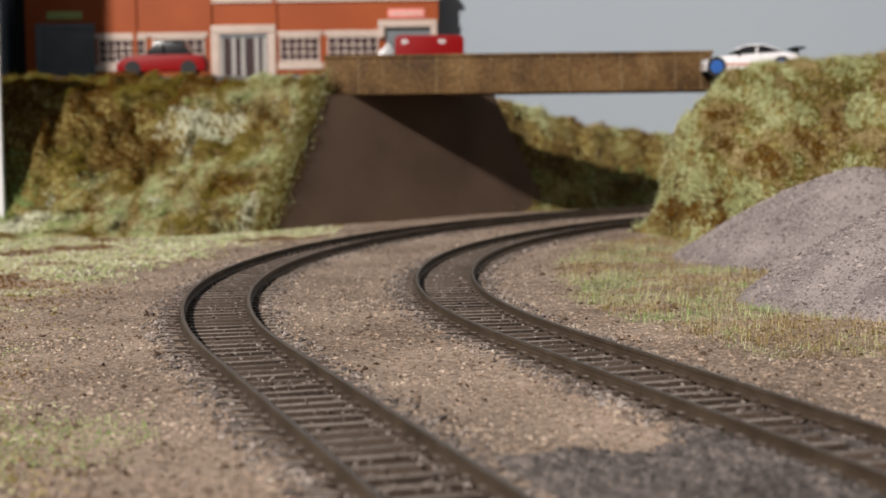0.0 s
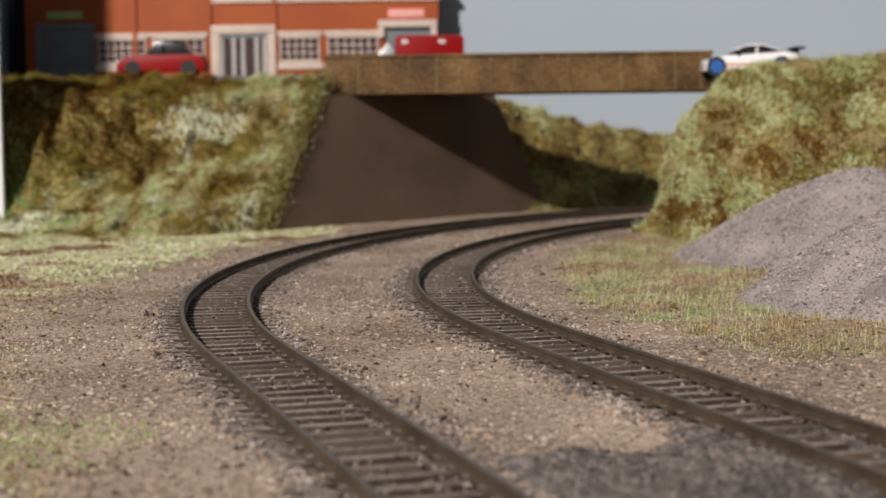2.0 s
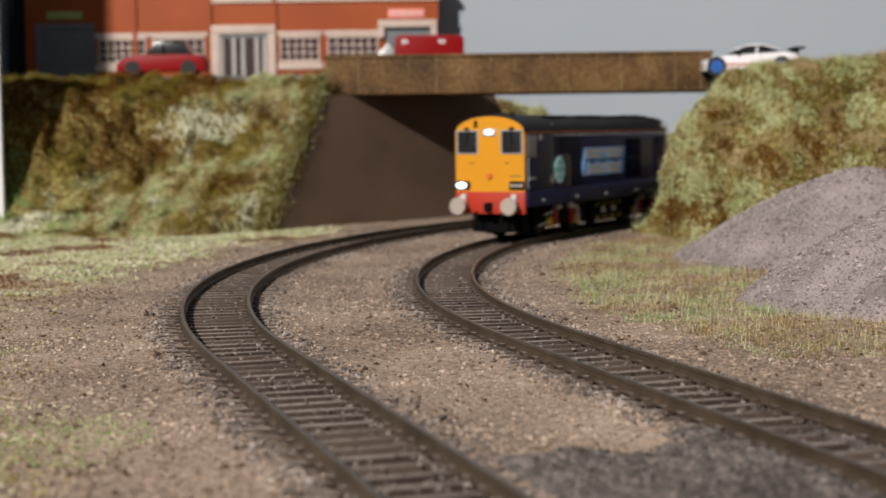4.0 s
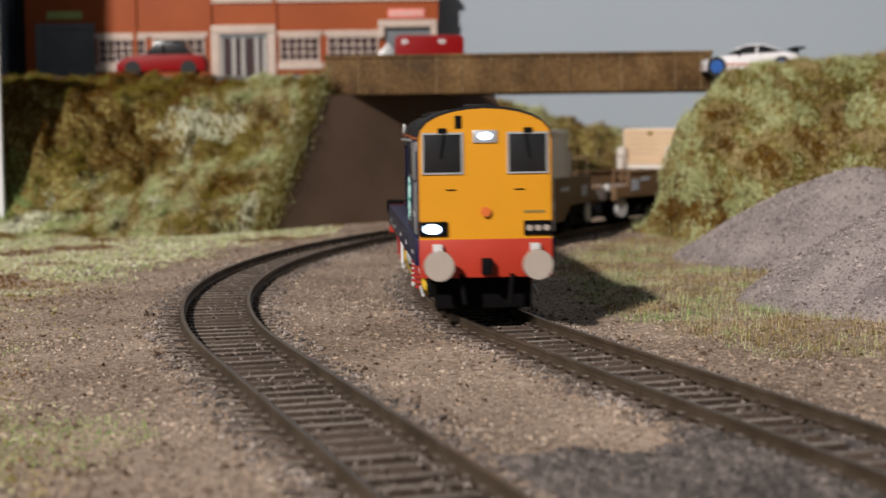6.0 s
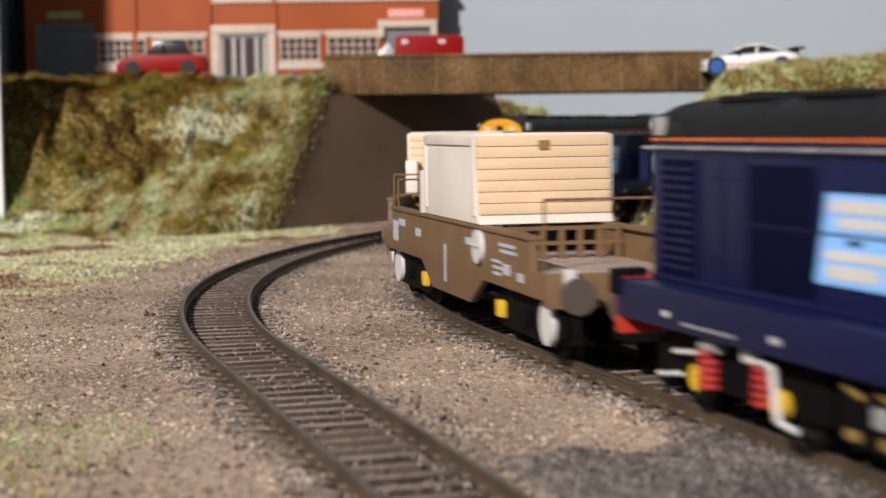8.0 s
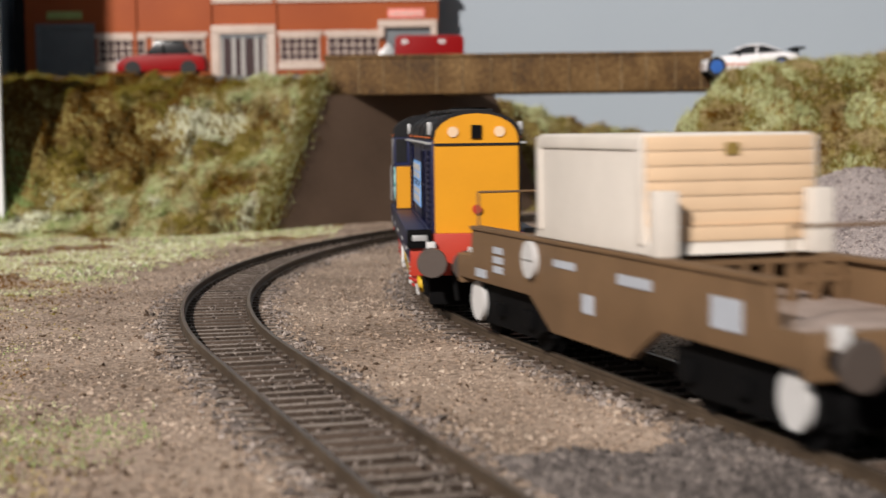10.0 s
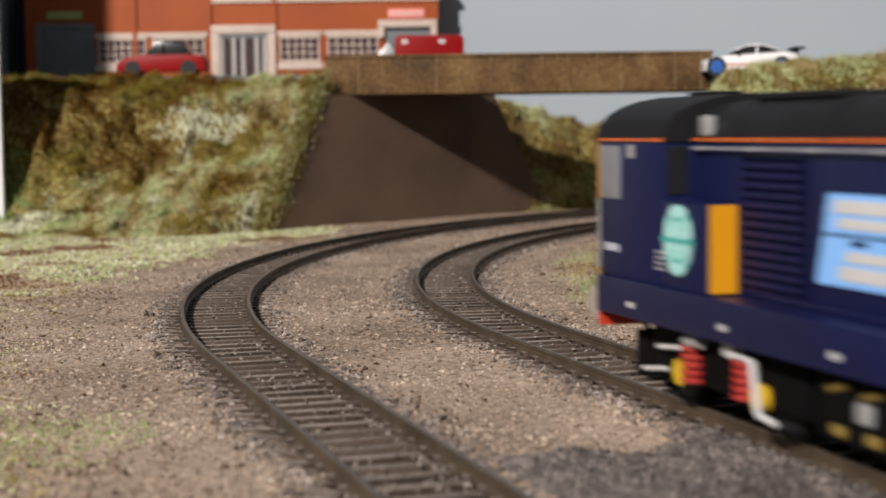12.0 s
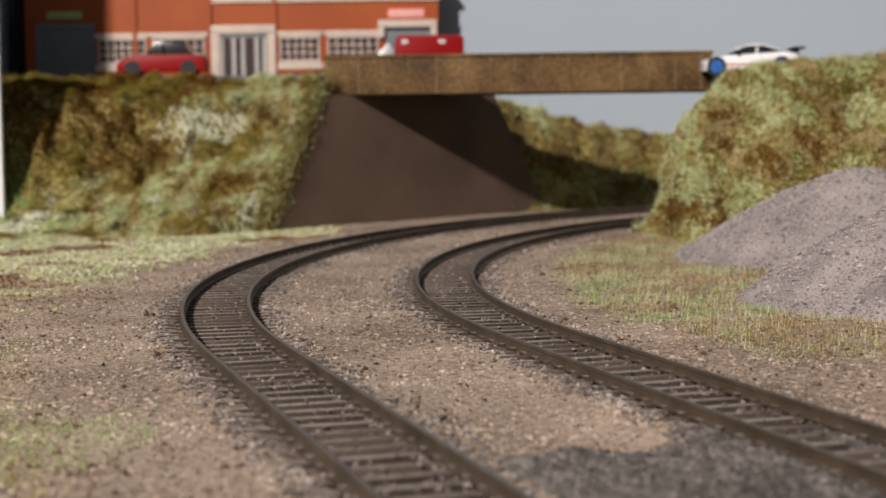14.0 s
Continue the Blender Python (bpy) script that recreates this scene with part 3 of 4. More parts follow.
def wheelset(parent, x, r, face, spoke=None):
    """Two flanged wheels on one axle, turning about its own middle."""
    w = part("wheelset", rod(B(), (0, -12.5, 0), (0, 12.5, 0), 1.2, 10), M["black"], parent)
    w.matrix_basis = pose(x * MM, 0, r * MM)
    for sd in (-1, 1):
        bm = rod(B(), (0, sd * 7.2, 0), (0, sd * 7.9, 0), r + 0.7, 28)
        rod(bm, (0, sd * 7.9, 0), (0, sd * 10.0, 0), r, 28)
        part("wheel", bm, M["black"], w)
        part("wheel_face", rod(B(), (0, sd * 9.9, 0), (0, sd * 10.25, 0), r * 0.8, 24), face, w)
    return w


def buffers(t, x, sd_x, head):
    for sd in (-1, 1):
        b = part("buffer", rod(B(), (x, sd * 11.4, 13.9), (x + sd_x * 6.2, sd * 11.4, 13.9), 1.7, 14), M["black"], t, "round steel buffer")
        part("buffer_head", rod(B(), (x + sd_x * 5.9, sd * 11.4, 13.9), (x + sd_x * 7.0, sd * 11.4, 13.9), 3.6, 28, 3.4), head, b)
        part("buffer_step", box(B(), x + sd_x * 1.0 - 1.0, x + sd_x * 1.0 + 1.0, sd * 11.4 - 1.1, sd * 11.4 + 1.1, 15.4, 18.6, 0.2), M["white"], b)


def loco(lit):
    t = thing("diesel_locomotive", "dark blue model diesel locomotive with yellow ends and charcoal roof" if lit else "trailing dark blue model diesel locomotive with yellow bonnet end", "locomotive", 0, 0, 0, 0, "locomotives")
    # frame
    fr = part("underframe", box(B(), -86.2, 89.0, -16.4, 16.4, 13.4, 19.8, 0.3), M["blue"], t)
    for sd in (-1, 1):
        for x in (-66, -30, 8, 40, 74):
            part("jacking_mark", box(B(), x - 1.1, x + 1.1, sd * 16.4 - 0.12, sd * 16.4 + 0.12, 15.3, 16.2), M["white"], fr)
        part("step_edge", box(B(), -60, -42, sd * 16.4 - 0.1, sd * 16.4 + 0.1, 14.6, 15.0), M["silver"], fr)
    # bonnet and its roof
    bon = part("bonnet", box(B(), -83.4, 62, -10.8, 10.8, 19.8, 43.0, 0.6), M["blue"], t)
    roof = part("bonnet_roof", prism(B(), arch(11.0, 42.9, 43.4, 49.7), -83.6, 62, "x"), M["roof"], t, "charcoal grey curved roof", 40)
    for x0, x1, zz in ((-70, -52, 49.2), (-44, -24, 49.3), (-14, 14, 49.4), (26, 52, 49.3)):
        part("roof_hatch", box(B(), x0, x1, -5.5, 5.5, zz, zz + 1.0, 0.3), M["roof"], roof)
    for x in (-78, -48, -19, 20, 58):
        part("roof_seam", prism(B(), arch(11.12, 42.95, 43.45, 49.85), x - 0.3, x + 0.3, "x"), M["roof"], roof)
    fan = rod(B(), (-61, 0, 50.0), (-61, 0, 50.6), 4.6, 24)
    part("fan_grille", fan, M["black"], roof)
    for x in (-80, 56):
        for sd in (-1, 1):
            part("lifting_lug", box(B(), x - 1.8, x + 1.8, sd * 11.0 - 0.5, sd * 11.0 + 0.5, 43.9, 47.0, 0.2), M["silver"], roof, "pale grey lifting lug")
    for sd in (-1, 1):
        f = sd * 10.8
        part("orange_stripe", box(B(), -83.6, 62, f - 0.25, f + 0.25, 43.05, 43.45), M["orange"], bon)
        rail = part("handrail", rod(B(), (-85, f + sd * 1.0, 41.9), (60, f + sd * 1.0, 41.9), 0.22, 6), M["silver"], bon)
        for i in range(9):
            x = -82 + i * 17.4
            part("handrail_knob", box(B(), x - 1.2, x + 1.2, min(f, f + sd * 1.3), max(f, f + sd * 1.3), 41.65, 42.15), M["silver"], rail)
        # louvres, grilles and doors
        lv = part("louvre_panel", box(B(), 25.5, 44.5, f - 0.1, f + 0.16, 21.2, 40.8), M["dark_blue"], bon)
        for i in range(13):
            part("louvre_slat", box(B(), 26, 44, f - 0.1, f + sd * 0.1 + 0.35 * (sd > 0) + 0.0, 21.8 + i * 1.45, 22.5 + i * 1.45) if sd > 0 else box(B(), 26, 44, f - 0.45, f + 0.1, 21.8 + i * 1.45, 22.5 + i * 1.45), M["blue"], lv)
        gr = part("radiator_grille", box(B(), -48.5, -29.2, f - 0.22, f + 0.22, 21.2, 39.6, 0.1), M["dark_blue"], bon, "blue-black mesh grille")
        part("grille_bar", box(B(), -48.5, -29.2, f - 0.34, f + 0.34, 30.6, 30.9), M["blue"], gr)
        dd = part("door_panel", box(B(), -79.5, -66.5, f - 0.24, f + 0.24, 21.2, 40.0, 0.1), M["dark_blue"], bon)
        for i in range(12):
            z = 22.2 + i * 1.45
            part("louvre_slat", box(B(), -79, -67, f - 0.4, f + 0.4, z, z + 0.6), M["blue"], dd)
        for x in (-64.5, -57, -50.5, -28.0, 22.4, 24.6):
            part("door_seam", box(B(), x - 0.14, x + 0.14, f - 0.07, f + 0.07, 21.0, 41.0), M["dark_blue"], bon)
        for x in (-60.5, -53.5):
            for z in (24.5, 37.0):
                part("hinge", box(B(), x - 0.9, x + 0.9, f - 0.3, f + 0.3, z, z + 0.5), M["blue"], bon)
        part("ridge", box(B(), -83, 37, f - 0.5, f + 0.5, 19.9, 20.7, 0.15), M["blue"], bon)
        # light blue plate with bars in place of its lettering; it leans forward as one reads it
        lean = 3.0 * sd
        def slab(x0, x1, z0, z1, d):
            if sd < 0:
                x0, x1 = -27.0 + (x0 + 26.2) * 0.87, -27.0 + (x1 + 26.2) * 0.87
            k0, k1 = lean * (z0 - 30) / 12.4, lean * (z1 - 30) / 12.4
            return prism(B(), [(x0 - k0, z0), (x1 - k0, z0), (x1 - k1, z1), (x0 - k1, z1)], min(f, f + sd * d), max(f, f + sd * d), "y")
        pl = part("name_plate", slab(-26.2, 20.6, 23.8, 36.2, 0.3), M["plate_blue"], bon, "light blue plate with white bars")
        for r0, r1, segs in ((33.6, 35.4, ((-24.5, -3), (-1, 18.5))), (31.6, 33.0, ((-22, -6), (1, 17))), (27.2, 28.6, ((-24, -3), (-1, 14))), (24.7, 26.6, ((-23, -8), (-5, 15)))):
            for a, b in segs:
                part("white_bar", slab(a, b, r0, r1, 0.42), M["white"], pl)
        part("dark_bar", slab(-26.0, 20.4, 30.55, 30.85, 0.42), M["dark_blue"], pl)
        for x in (-16, -2, 11):
            part("dark_bar", slab(x - 2.0, x + 2.0, 29.4, 30.1, 0.42), M["dark_blue"], pl)
        # low side locker beside the cab; the two sides differ
        lx, lend, ex = (62.2, 39.5, 49.8) if sd < 0 else (62.2, 45.8, 56.6)
        lk = part("side_locker", box(B(), lend, lx, min(sd * 10.2, sd * 15.7), max(sd * 10.2, sd * 15.7), 19.8, 33.6, 0.3), M["blue"], t)
        part("locker_end", box(B(), lend - 0.4, lend + 0.05, min(sd * 11.2, sd * 15.6), max(sd * 11.2, sd * 15.6), 20.2, 33.5), M["yellow"] if sd > 0 else M["blue"], lk, "yellow end panel" if sd > 0 else "")
        pts = [(ex + 4.9 * math.cos(math.tau * i / 24), 27.6 + 5.6 * math.sin(math.tau * i / 24)) for i in range(24)]
        ya, yb = min(sd * 15.65, sd * 15.9), max(sd * 15.65, sd * 15.9)
        e = part("emblem", prism(B(), pts, ya, yb, "y"), M["teal"], lk, "teal round emblem with pale aqua segments")
        for i in range(8):
            a0, a1 = math.tau * (i + 0.13) / 8, math.tau * (i + 0.87) / 8
            arc = [a0 + (a1 - a0) * k / 4 for k in range(5)]
            for r0, r1 in ((0.68, 1.0), (0.16, 0.56)):
                seg = [(ex + 4.9 * r1 * math.cos(v), 27.6 + 5.6 * r1 * math.sin(v)) for v in arc]
                seg += [(ex + 4.9 * r0 * math.cos(v), 27.6 + 5.6 * r0 * math.sin(v)) for v in arc[::-1]]
                part("emblem_segment", prism(B(), seg, ya - 0.12, yb + 0.12, "y"), M["aqua"], e)
        part("emblem_bar", box(B(), ex - 5.8, ex + 5.8, sd * 15.98 - 0.1, sd * 15.98 + 0.1, 27.2, 27.9), M["teal"], e)
        for i in range(4):
            part("white_bar", box(B(), ex + 5.2, ex + 8.4, sd * 15.75 - 0.1, sd * 15.75 + 0.1, 22.4 + i * 0.9, 22.8 + i * 0.9), M["silver"], lk)
    # bonnet end
    nose = part("nose_panel", prism(B(), arch(10.1, 19.8, 42.6, 49.0), -84.3, -83.5, "x"), M["yellow"], t, "warning yellow bonnet end", 40)
    part("nose_seam", box(B(), -84.6, -84.2, -10.1, 10.1, 41.3, 41.9), M["roof"], nose)
    for sd in (-1, 1):
        part("marker_disc", rod(B(), (-84.2, sd * 5.6, 44.6), (-84.7, sd * 5.6, 44.6), 1.3, 14), M["cream"], nose)
        bx = part("tail_lamp_box", box(B(), -88.0, -84.6, sd * 14.0 - 3.0, sd * 14.0 + 3.0, 17.0, 21.4, 0.4), M["black"], t)
        part("lens", box(B(), -88.3, -87.9, sd * 14.0 - 1.8, sd * 14.0 + 1.8, 18.8, 20.2, 0.1), M["silver"], bx)
    part("lamp_bracket", box(B(), -85.0, -84.2, -1.2, 1.2, 43.0, 46.2), M["black"], nose)
    part("nose_boss", rod(B(), (-84.2, 0, 26.0), (-85.2, 0, 26.0), 1.15, 12), M["red"], nose)
    part("buffer_beam", box(B(), -86.8, -84.6, -16.3, 16.3, 10.4, 20.4, 0.3), M["red"], t, "red buffer beam")
    # cab
    cab = part("cab", box(B(), 62.0, 89.2, -15.7, 15.7, 19.8, 43.2, 0.3), M["blue"], t)
    croof = part("cab_roof", prism(B(), arch(15.8, 42.9, 43.3, 50.6, 12), 61.6, 90.0, "x"), M["roof"], t, "", 40)
    part("roof_vent", box(B(), 72, 79, -3.5, 3.5, 50.2, 51.2, 0.3), M["roof"], croof)
    face = part("cab_front", prism(B(), arch(15.5, 19.2, 42.8, 50.0, 12), 89.1, 90.1, "x"), M["yellow"], t, "warning yellow cab front with rounded top", 40)
    for sd in (-1, 1):
        w = part("windscreen", box(B(), 90.00, 90.30, min(sd * 5.6, sd * 14.3), max(sd * 5.6, sd * 14.3), 35.2, 44.0, 0.12), M["glass"], face, "dark windscreen with pale frame")
        fr2 = B()
        y0, y1 = min(sd * 5.6, sd * 14.3), max(sd * 5.6, sd * 14.3)
        for q in ((y0 - 0.5, y1 + 0.5, 44.0, 44.5), (y0 - 0.5, y1 + 0.5, 34.8, 35.2), (y0 - 0.5, y0, 35.2, 44.0), (y1, y1 + 0.5, 35.2, 44.0)):
            box(fr2, 90.00, 90.55, q[0], q[1], q[2], q[3])
        part("window_frame", fr2, M["silver"], w)
        part("wiper", rod(B(), (90.70, sd * 9.5, 44.4), (90.70, sd * 10.4, 38.5), 0.2, 6), M["black"], w)
        part("wiper_box", box(B(), 90.00, 91.00, sd * 10 - 1.0, sd * 10 + 1.0, 44.3, 45.5, 0.2), M["black"], w)
        lb = part("lamp_box", box(B(), 90.00, 90.80, sd * 12.2 - 3.3, sd * 12.2 + 3.3, 20.4, 23.8, 0.3), M["black"], face, "dark light cluster")
        if lit and sd < 0:
            pts = [(-12.6 + 2.2 * math.cos(math.tau * i / 16), 22.1 + 1.2 * math.sin(math.tau * i / 16)) for i in range(16)]
            part("lit_lamp", prism(B(), pts, 90.80, 91.20, "x"), M["lamp"], lb, "glowing white marker light")
        else:
            for i in range(3):
                part("lens", rod(B(), (90.70, sd * 12.2 - 2.0 + i * 2.0, 22.1), (91.10, sd * 12.2 - 2.0 + i * 2.0, 22.1), 0.75, 10), M["buffer"], lb)
        part("grab_mark", box(B(), 90.00, 90.30, sd * 8 - 1.2, sd * 8 + 1.2, 31.0, 31.3), M["black"], face)
        sw = part("cab_side_window", box(B(), *((63.2, 79.4) if sd < 0 else (79.6, 88.4)), sd * 15.7 - 0.2, sd * 15.7 + 0.2, 33.2, 42.2, 0.1), M["grey_glass"], cab, "dusty grey cab side window")
        part("pale_panel", box(B(), *((82.0, 86.0) if sd < 0 else (74.0, 76.4)), sd * 15.7 - 0.15, sd * 15.7 + 0.15, 40.2, 42.4), M["silver"], cab)
        part("number_bar", box(B(), *((68.5, 78.0) if sd < 0 else (80.5, 86.5)), sd * 15.7 - 0.12, sd * 15.7 + 0.12, 24.2, 25.5), M["number_grey"], cab)
        part("rear_window", box(B(), 61.7, 62.1, min(sd * 11.7, sd * 15.2), max(sd * 11.7, sd * 15.2), 34.6, 42.2), M["glass"], cab)
        part("orange_stripe", box(B(), 62.0, 89.2, sd * 15.75 - 0.2, sd * 15.75 + 0.2, 43.05, 43.42), M["orange"], cab)
        part("cab_handrail", rod(B(), (88.0, sd * 16.2, 21), (88.0, sd * 16.2, 33), 0.22, 6), M["silver"], cab)
    pts = [(1.7 * math.cos(math.tau * i / 16), 43.6 + 0.9 * math.sin(math.tau * i / 16)) for i in range(16)]
    hb = part("headlight_box", box(B(), 90.00, 90.60, -2.9, 2.9, 42.0, 45.0, 0.25), M["silver"], face)
    part("headlight", prism(B(), pts, 90.60, 91.00, "x"), M["lamp"] if lit else M["silver"], hb, "glowing white headlight" if lit else "")
    part("horn_grille", box(B(), 90.00, 90.40, -7.0, -5.4, 45.4, 48.4, 0.15), M["black"], face)
    part("face_boss", rod(B(), (90.00, 0, 26.0), (91.20, 0, 26.0), 1.15, 12), M["orange"], face)
    part("number_bar", box(B(), 90.00, 90.25, 9.0, 14.0, 25.6, 26.2), M["gold"], face)
    part("buffer_beam", box(B(), 88.6, 90.4, -15.6, 15.6, 10.6, 19.6, 0.3), M["red"], t, "red buffer beam")
    for x, sx in ((90.3, 1), (-86.6, -1)):
        buffers(t, x, sx, M["buffer"] if x > 0 else M["dull_buffer"])
        part("coupling_hook", box(B(), min(x, x + sx * 3.4), max(x, x + sx * 3.4), -1.2, 1.2, 11.5, 15.2, 0.3), M["black"], t)
        part("snowplough", box(B(), min(x - sx * 12, x - sx * 7), max(x - sx * 12, x - sx * 7), -11.5, 11.5, 2.6, 10.5, 0.5), M["black"], t)
        for sd in (-1, 1):
            part("brake_pipe", rod(B(), (x + sx * 0.8, sd * 6, 11.5), (x + sx * 2.0, sd * 5.2, 4.5), 0.6, 8), M["black"], t)
    # bogies and tank
    for bx in (-48, 48):
        bg = part("bogie", box(B(), bx - 25, bx + 25, -10.8, 10.8, 4.0, 12.5, 0.5), M["black"], t, "black bogie with red springs and white pipes")
        for sd in (-1, 1):
            yy = sd * 13.0
            part("side_frame", box(B(), bx - 26, bx + 26, min(sd * 11, sd * 12.4), max(sd * 11, sd * 12.4), 4.6, 13.6, 0.5), M["black"], bg)
            for k in (-8.9, 8.9):
                part("spring", spring(bx + k, yy, 4.9, 11.2, 2.0), M["spring_red"], bg, "red coil spring")
                part("axlebox", rod(B(), (bx + k * 1.5, sd * 12.2, 6.0), (bx + k * 1.5, sd * 13.6, 6.0), 2.1, 14), M["wheel_yellow"], bg, "yellow axlebox cover")
            sgn = 1 if bx > 0 else -1
            pipe = B()
            for p, q in (((bx - sgn * 20, sd * 14.2, 3.4), (bx - sgn * 15, sd * 14.2, 3.8)), ((bx - sgn * 15, sd * 14.2, 3.8), (bx - sgn * 13, sd * 14.2, 11.4)), ((bx - sgn * 13, sd * 14.2, 11.4), (bx - sgn * 5, sd * 14.2, 11.8))):
                rod(pipe, p, q, 0.55, 8)
            part("sand_pipe", pipe, M["white"], bg, "white painted pipe")
            part("sand_box", box(B(), bx - sgn * 6.4 - 1.6, bx - sgn * 6.4 + 1.6, sd * 14 - 0.8, sd * 14 + 0.8, 11.0, 14.2, 0.3), M["white"], bg)
            part("brake_cylinder", rod(B(), (bx + sgn * 4, sd * 13.8, 12.2), (bx + sgn * 9, sd * 13.8, 11.6), 1.2, 12), M["silver"], bg)
            part("brake_rod", rod(B(), (bx + sgn * 12, sd * 14.0, 10.2), (bx + sgn * 20, sd * 14.0, 9.4), 0.4, 6), M["white"], bg)
            part("brake_rod", rod(B(), (bx + sgn * 17, sd * 14.0, 6.2), (bx + sgn * 26, sd * 14.0, 5.0), 0.4, 6), M["white"], bg)
            part("guard_iron", box(B(), bx + sgn * 25, bx + sgn * 27, sd * 9 - 0.7, sd * 9 + 0.7, 1.4, 6.0, 0.2), M["black"], bg)
        for k in (-17, 17):
            wheels.append((wheelset(t, bx + k, 7.1, M["roof"]), bx + k, 7.1, t))
    tank = part("fuel_tank", box(B(), -18, 18, -13.5, 13.5, 3.6, 13.8, 0.6), M["black"], t, "black tank with ochre pipes")
    for sd in (-1, 1):
        for i in range(4):
            x = -14 + i * 8.5
            part("ochre_fitting", box(B(), x - 1.4, x + 1.4, sd * 13.6 - 0.5, sd * 13.6 + 0.5, 4.6, 6.0, 0.2), M["gold"], tank)
            part("ochre_pipe", rod(B(), (x - 2.0, sd * 13.8, 11.6), (x + 2.4, sd * 13.8, 10.4), 0.4, 8), M["gold"], tank)
        for x in (-7, 5):
            part("white_box", box(B(), x - 1.5, x + 1.5, sd * 13.7 - 0.5, sd * 13.7 + 0.5, 7.2, 9.8, 0.2), M["silver"], tank)
    return t


def wagon():
    t = thing("flask_wagon", "brown bogie flask wagon with cream ribbed cover", "wagon", 0, 0, 0, 0, "flask wagons")
    side = [(-68, 23.6), (-69, 17.4), (-77, 17.4), (-77, 12.4), (-31, 12.4), (-19, 6.4), (19, 6.4), (31, 12.4), (77, 12.4), (77, 17.4), (69, 17.4), (68, 23.6)]
    for sd in (-1, 1):
        y0, y1 = min(sd * 14.2, sd * 15.7), max(sd * 14.2, sd * 15.7)
        s = part("side_frame", prism(B(), side, y0, y1, "y", 0.2), M["wagon_brown"], t, "brown side frame with deep belly")
        part("top_flange", box(B(), -68.2, 68.2, sd * 14.6 - 1.6, sd * 14.6 + 1.6, 23.4, 24.2, 0.2), M["wagon_brown"], s)
        yy = sd * 15.75
        near = ((-66, -60, 15.2, 20.6), (-58, -51, 19.6, 21.4), (-37, -31.5, 18.0, 20.0), (-5.0, -3.8, 9, 18), (40, 46, 14.6, 15.2), (40, 47, 15.9, 16.5), (39, 46, 17.2, 17.8), (48, 53, 15.2, 17.4), (46, 58, 19.6, 20.3), (45, 57, 20.9, 21.6), (59, 63, 14.6, 16.4), (16, 21, 19.4, 21.0))
        far = ((58, 65, 13.4, 15.2), (47, 53, 15.2, 16.6), (47, 53, 17.2, 18.6), (47, 53, 19.2, 20.6), (6, 17, 19.2, 20.6), (-3, 2.4, 12.0, 15.4), (-28, -14, 18.6, 20.4), (-60, -50, 15.4, 20.2))
        for x0, x1, z0, z1 in (near if sd < 0 else far):
            part("white_bar", box(B(), x0, x1, yy - 0.15, yy + 0.15, z0, z1), M["number_grey"], s)
        d = part("brake_wheel", rod(B(), (29, sd * 15.6, 19.6), (29, sd * 16.8, 19.6), 3.7, 24), M["white"], s, "white round brake wheel")
        spk = B()
        box(spk, 25.6, 32.4, min(sd * 16.75, sd * 16.95), max(sd * 16.75, sd * 16.95), 19.4, 19.8)
        box(spk, 28.8, 29.2, min(sd * 16.75, sd * 16.97), max(sd * 16.75, sd * 16.97), 16.2, 23.0)
        part("spoke", spk, M["silver"], d)
    part("floor", box(B(), -76.5, 76.5, -14.2, 14.2, 15.6, 17.2, 0.2), M["platform_dust"], t, "pale dusty end platform")
    for sx in (-1, 1):
        part("end_beam", box(B(), min(sx * 76.6, sx * 79), max(sx * 76.6, sx * 79), -15.6, 15.6, 11.0, 17.6, 0.3), M["wagon_brown"], t)
        buffers(t, sx * 79, sx, M["dull_buffer"])
        lat = B()
        for yy in (-12.8, -8.5, -4.2, 0, 4.2, 8.5, 12.8):
            box(lat, sx * 38 - 0.7, sx * 38 + 0.7, yy - 0.6, yy + 0.6, 17.2, 24.0)
        for z in (20.2, 23.4):
            box(lat, sx * 38 - 0.6, sx * 38 + 0.6, -14, 14, z, z + 0.8)
        part("lattice_frame", lat, M["wagon_brown"], t)
        hr = B()
        for yy in (-13.4, 13.4):
            rod(hr, (sx * 70, yy, 17.2), (sx * 70, yy, 31.4), 0.28, 6)
        rod(hr, (sx * 70, -13.4, 31.4), (sx * 70, 13.4, 31.4), 0.28, 6)
        part("handrail", hr, M["wagon_brown"], t, "thin brown handrail")
        part("coupling_hook", box(B(), min(sx * 79, sx * 87), max(sx * 79, sx * 87), -3, 3, 5.0, 8.0, 0.4), M["black"], t)
        bg = part("bogie", box(B(), sx * 54 - 22, sx * 54 + 22, -11, 11, 3.2, 11.4, 0.5), M["black"], t, "black bogie")
        for sd in (-1, 1):
            part("side_frame", prism(B(), [(sx * 54 - 23, 5), (sx * 54 - 18, 3), (sx * 54 + 18, 3), (sx * 54 + 23, 5), (sx * 54 + 23, 10), (sx * 54 + 10, 11.8), (sx * 54 - 10, 11.8), (sx * 54 - 23, 10)], min(sd * 11, sd * 12.6), max(sd * 11, sd * 12.6), "y"), M["black"], bg)
            part("axlebox", box(B(), sx * 37 - 1.8, sx * 37 + 1.8, sd * 13.2 - 0.9, sd * 13.2 + 0.9, 5.0, 8.6, 0.3), M["wheel_yellow"] if sd < 0 else M["black"], bg, "yellow axlebox cover" if sd < 0 else "")
            part("axlebox", box(B(), sx * 56 - 1.4, sx * 56 + 1.4, sd * 13.2 - 0.9, sd * 13.2 + 0.9, 5.4, 8.2, 0.3), M["black"], bg)
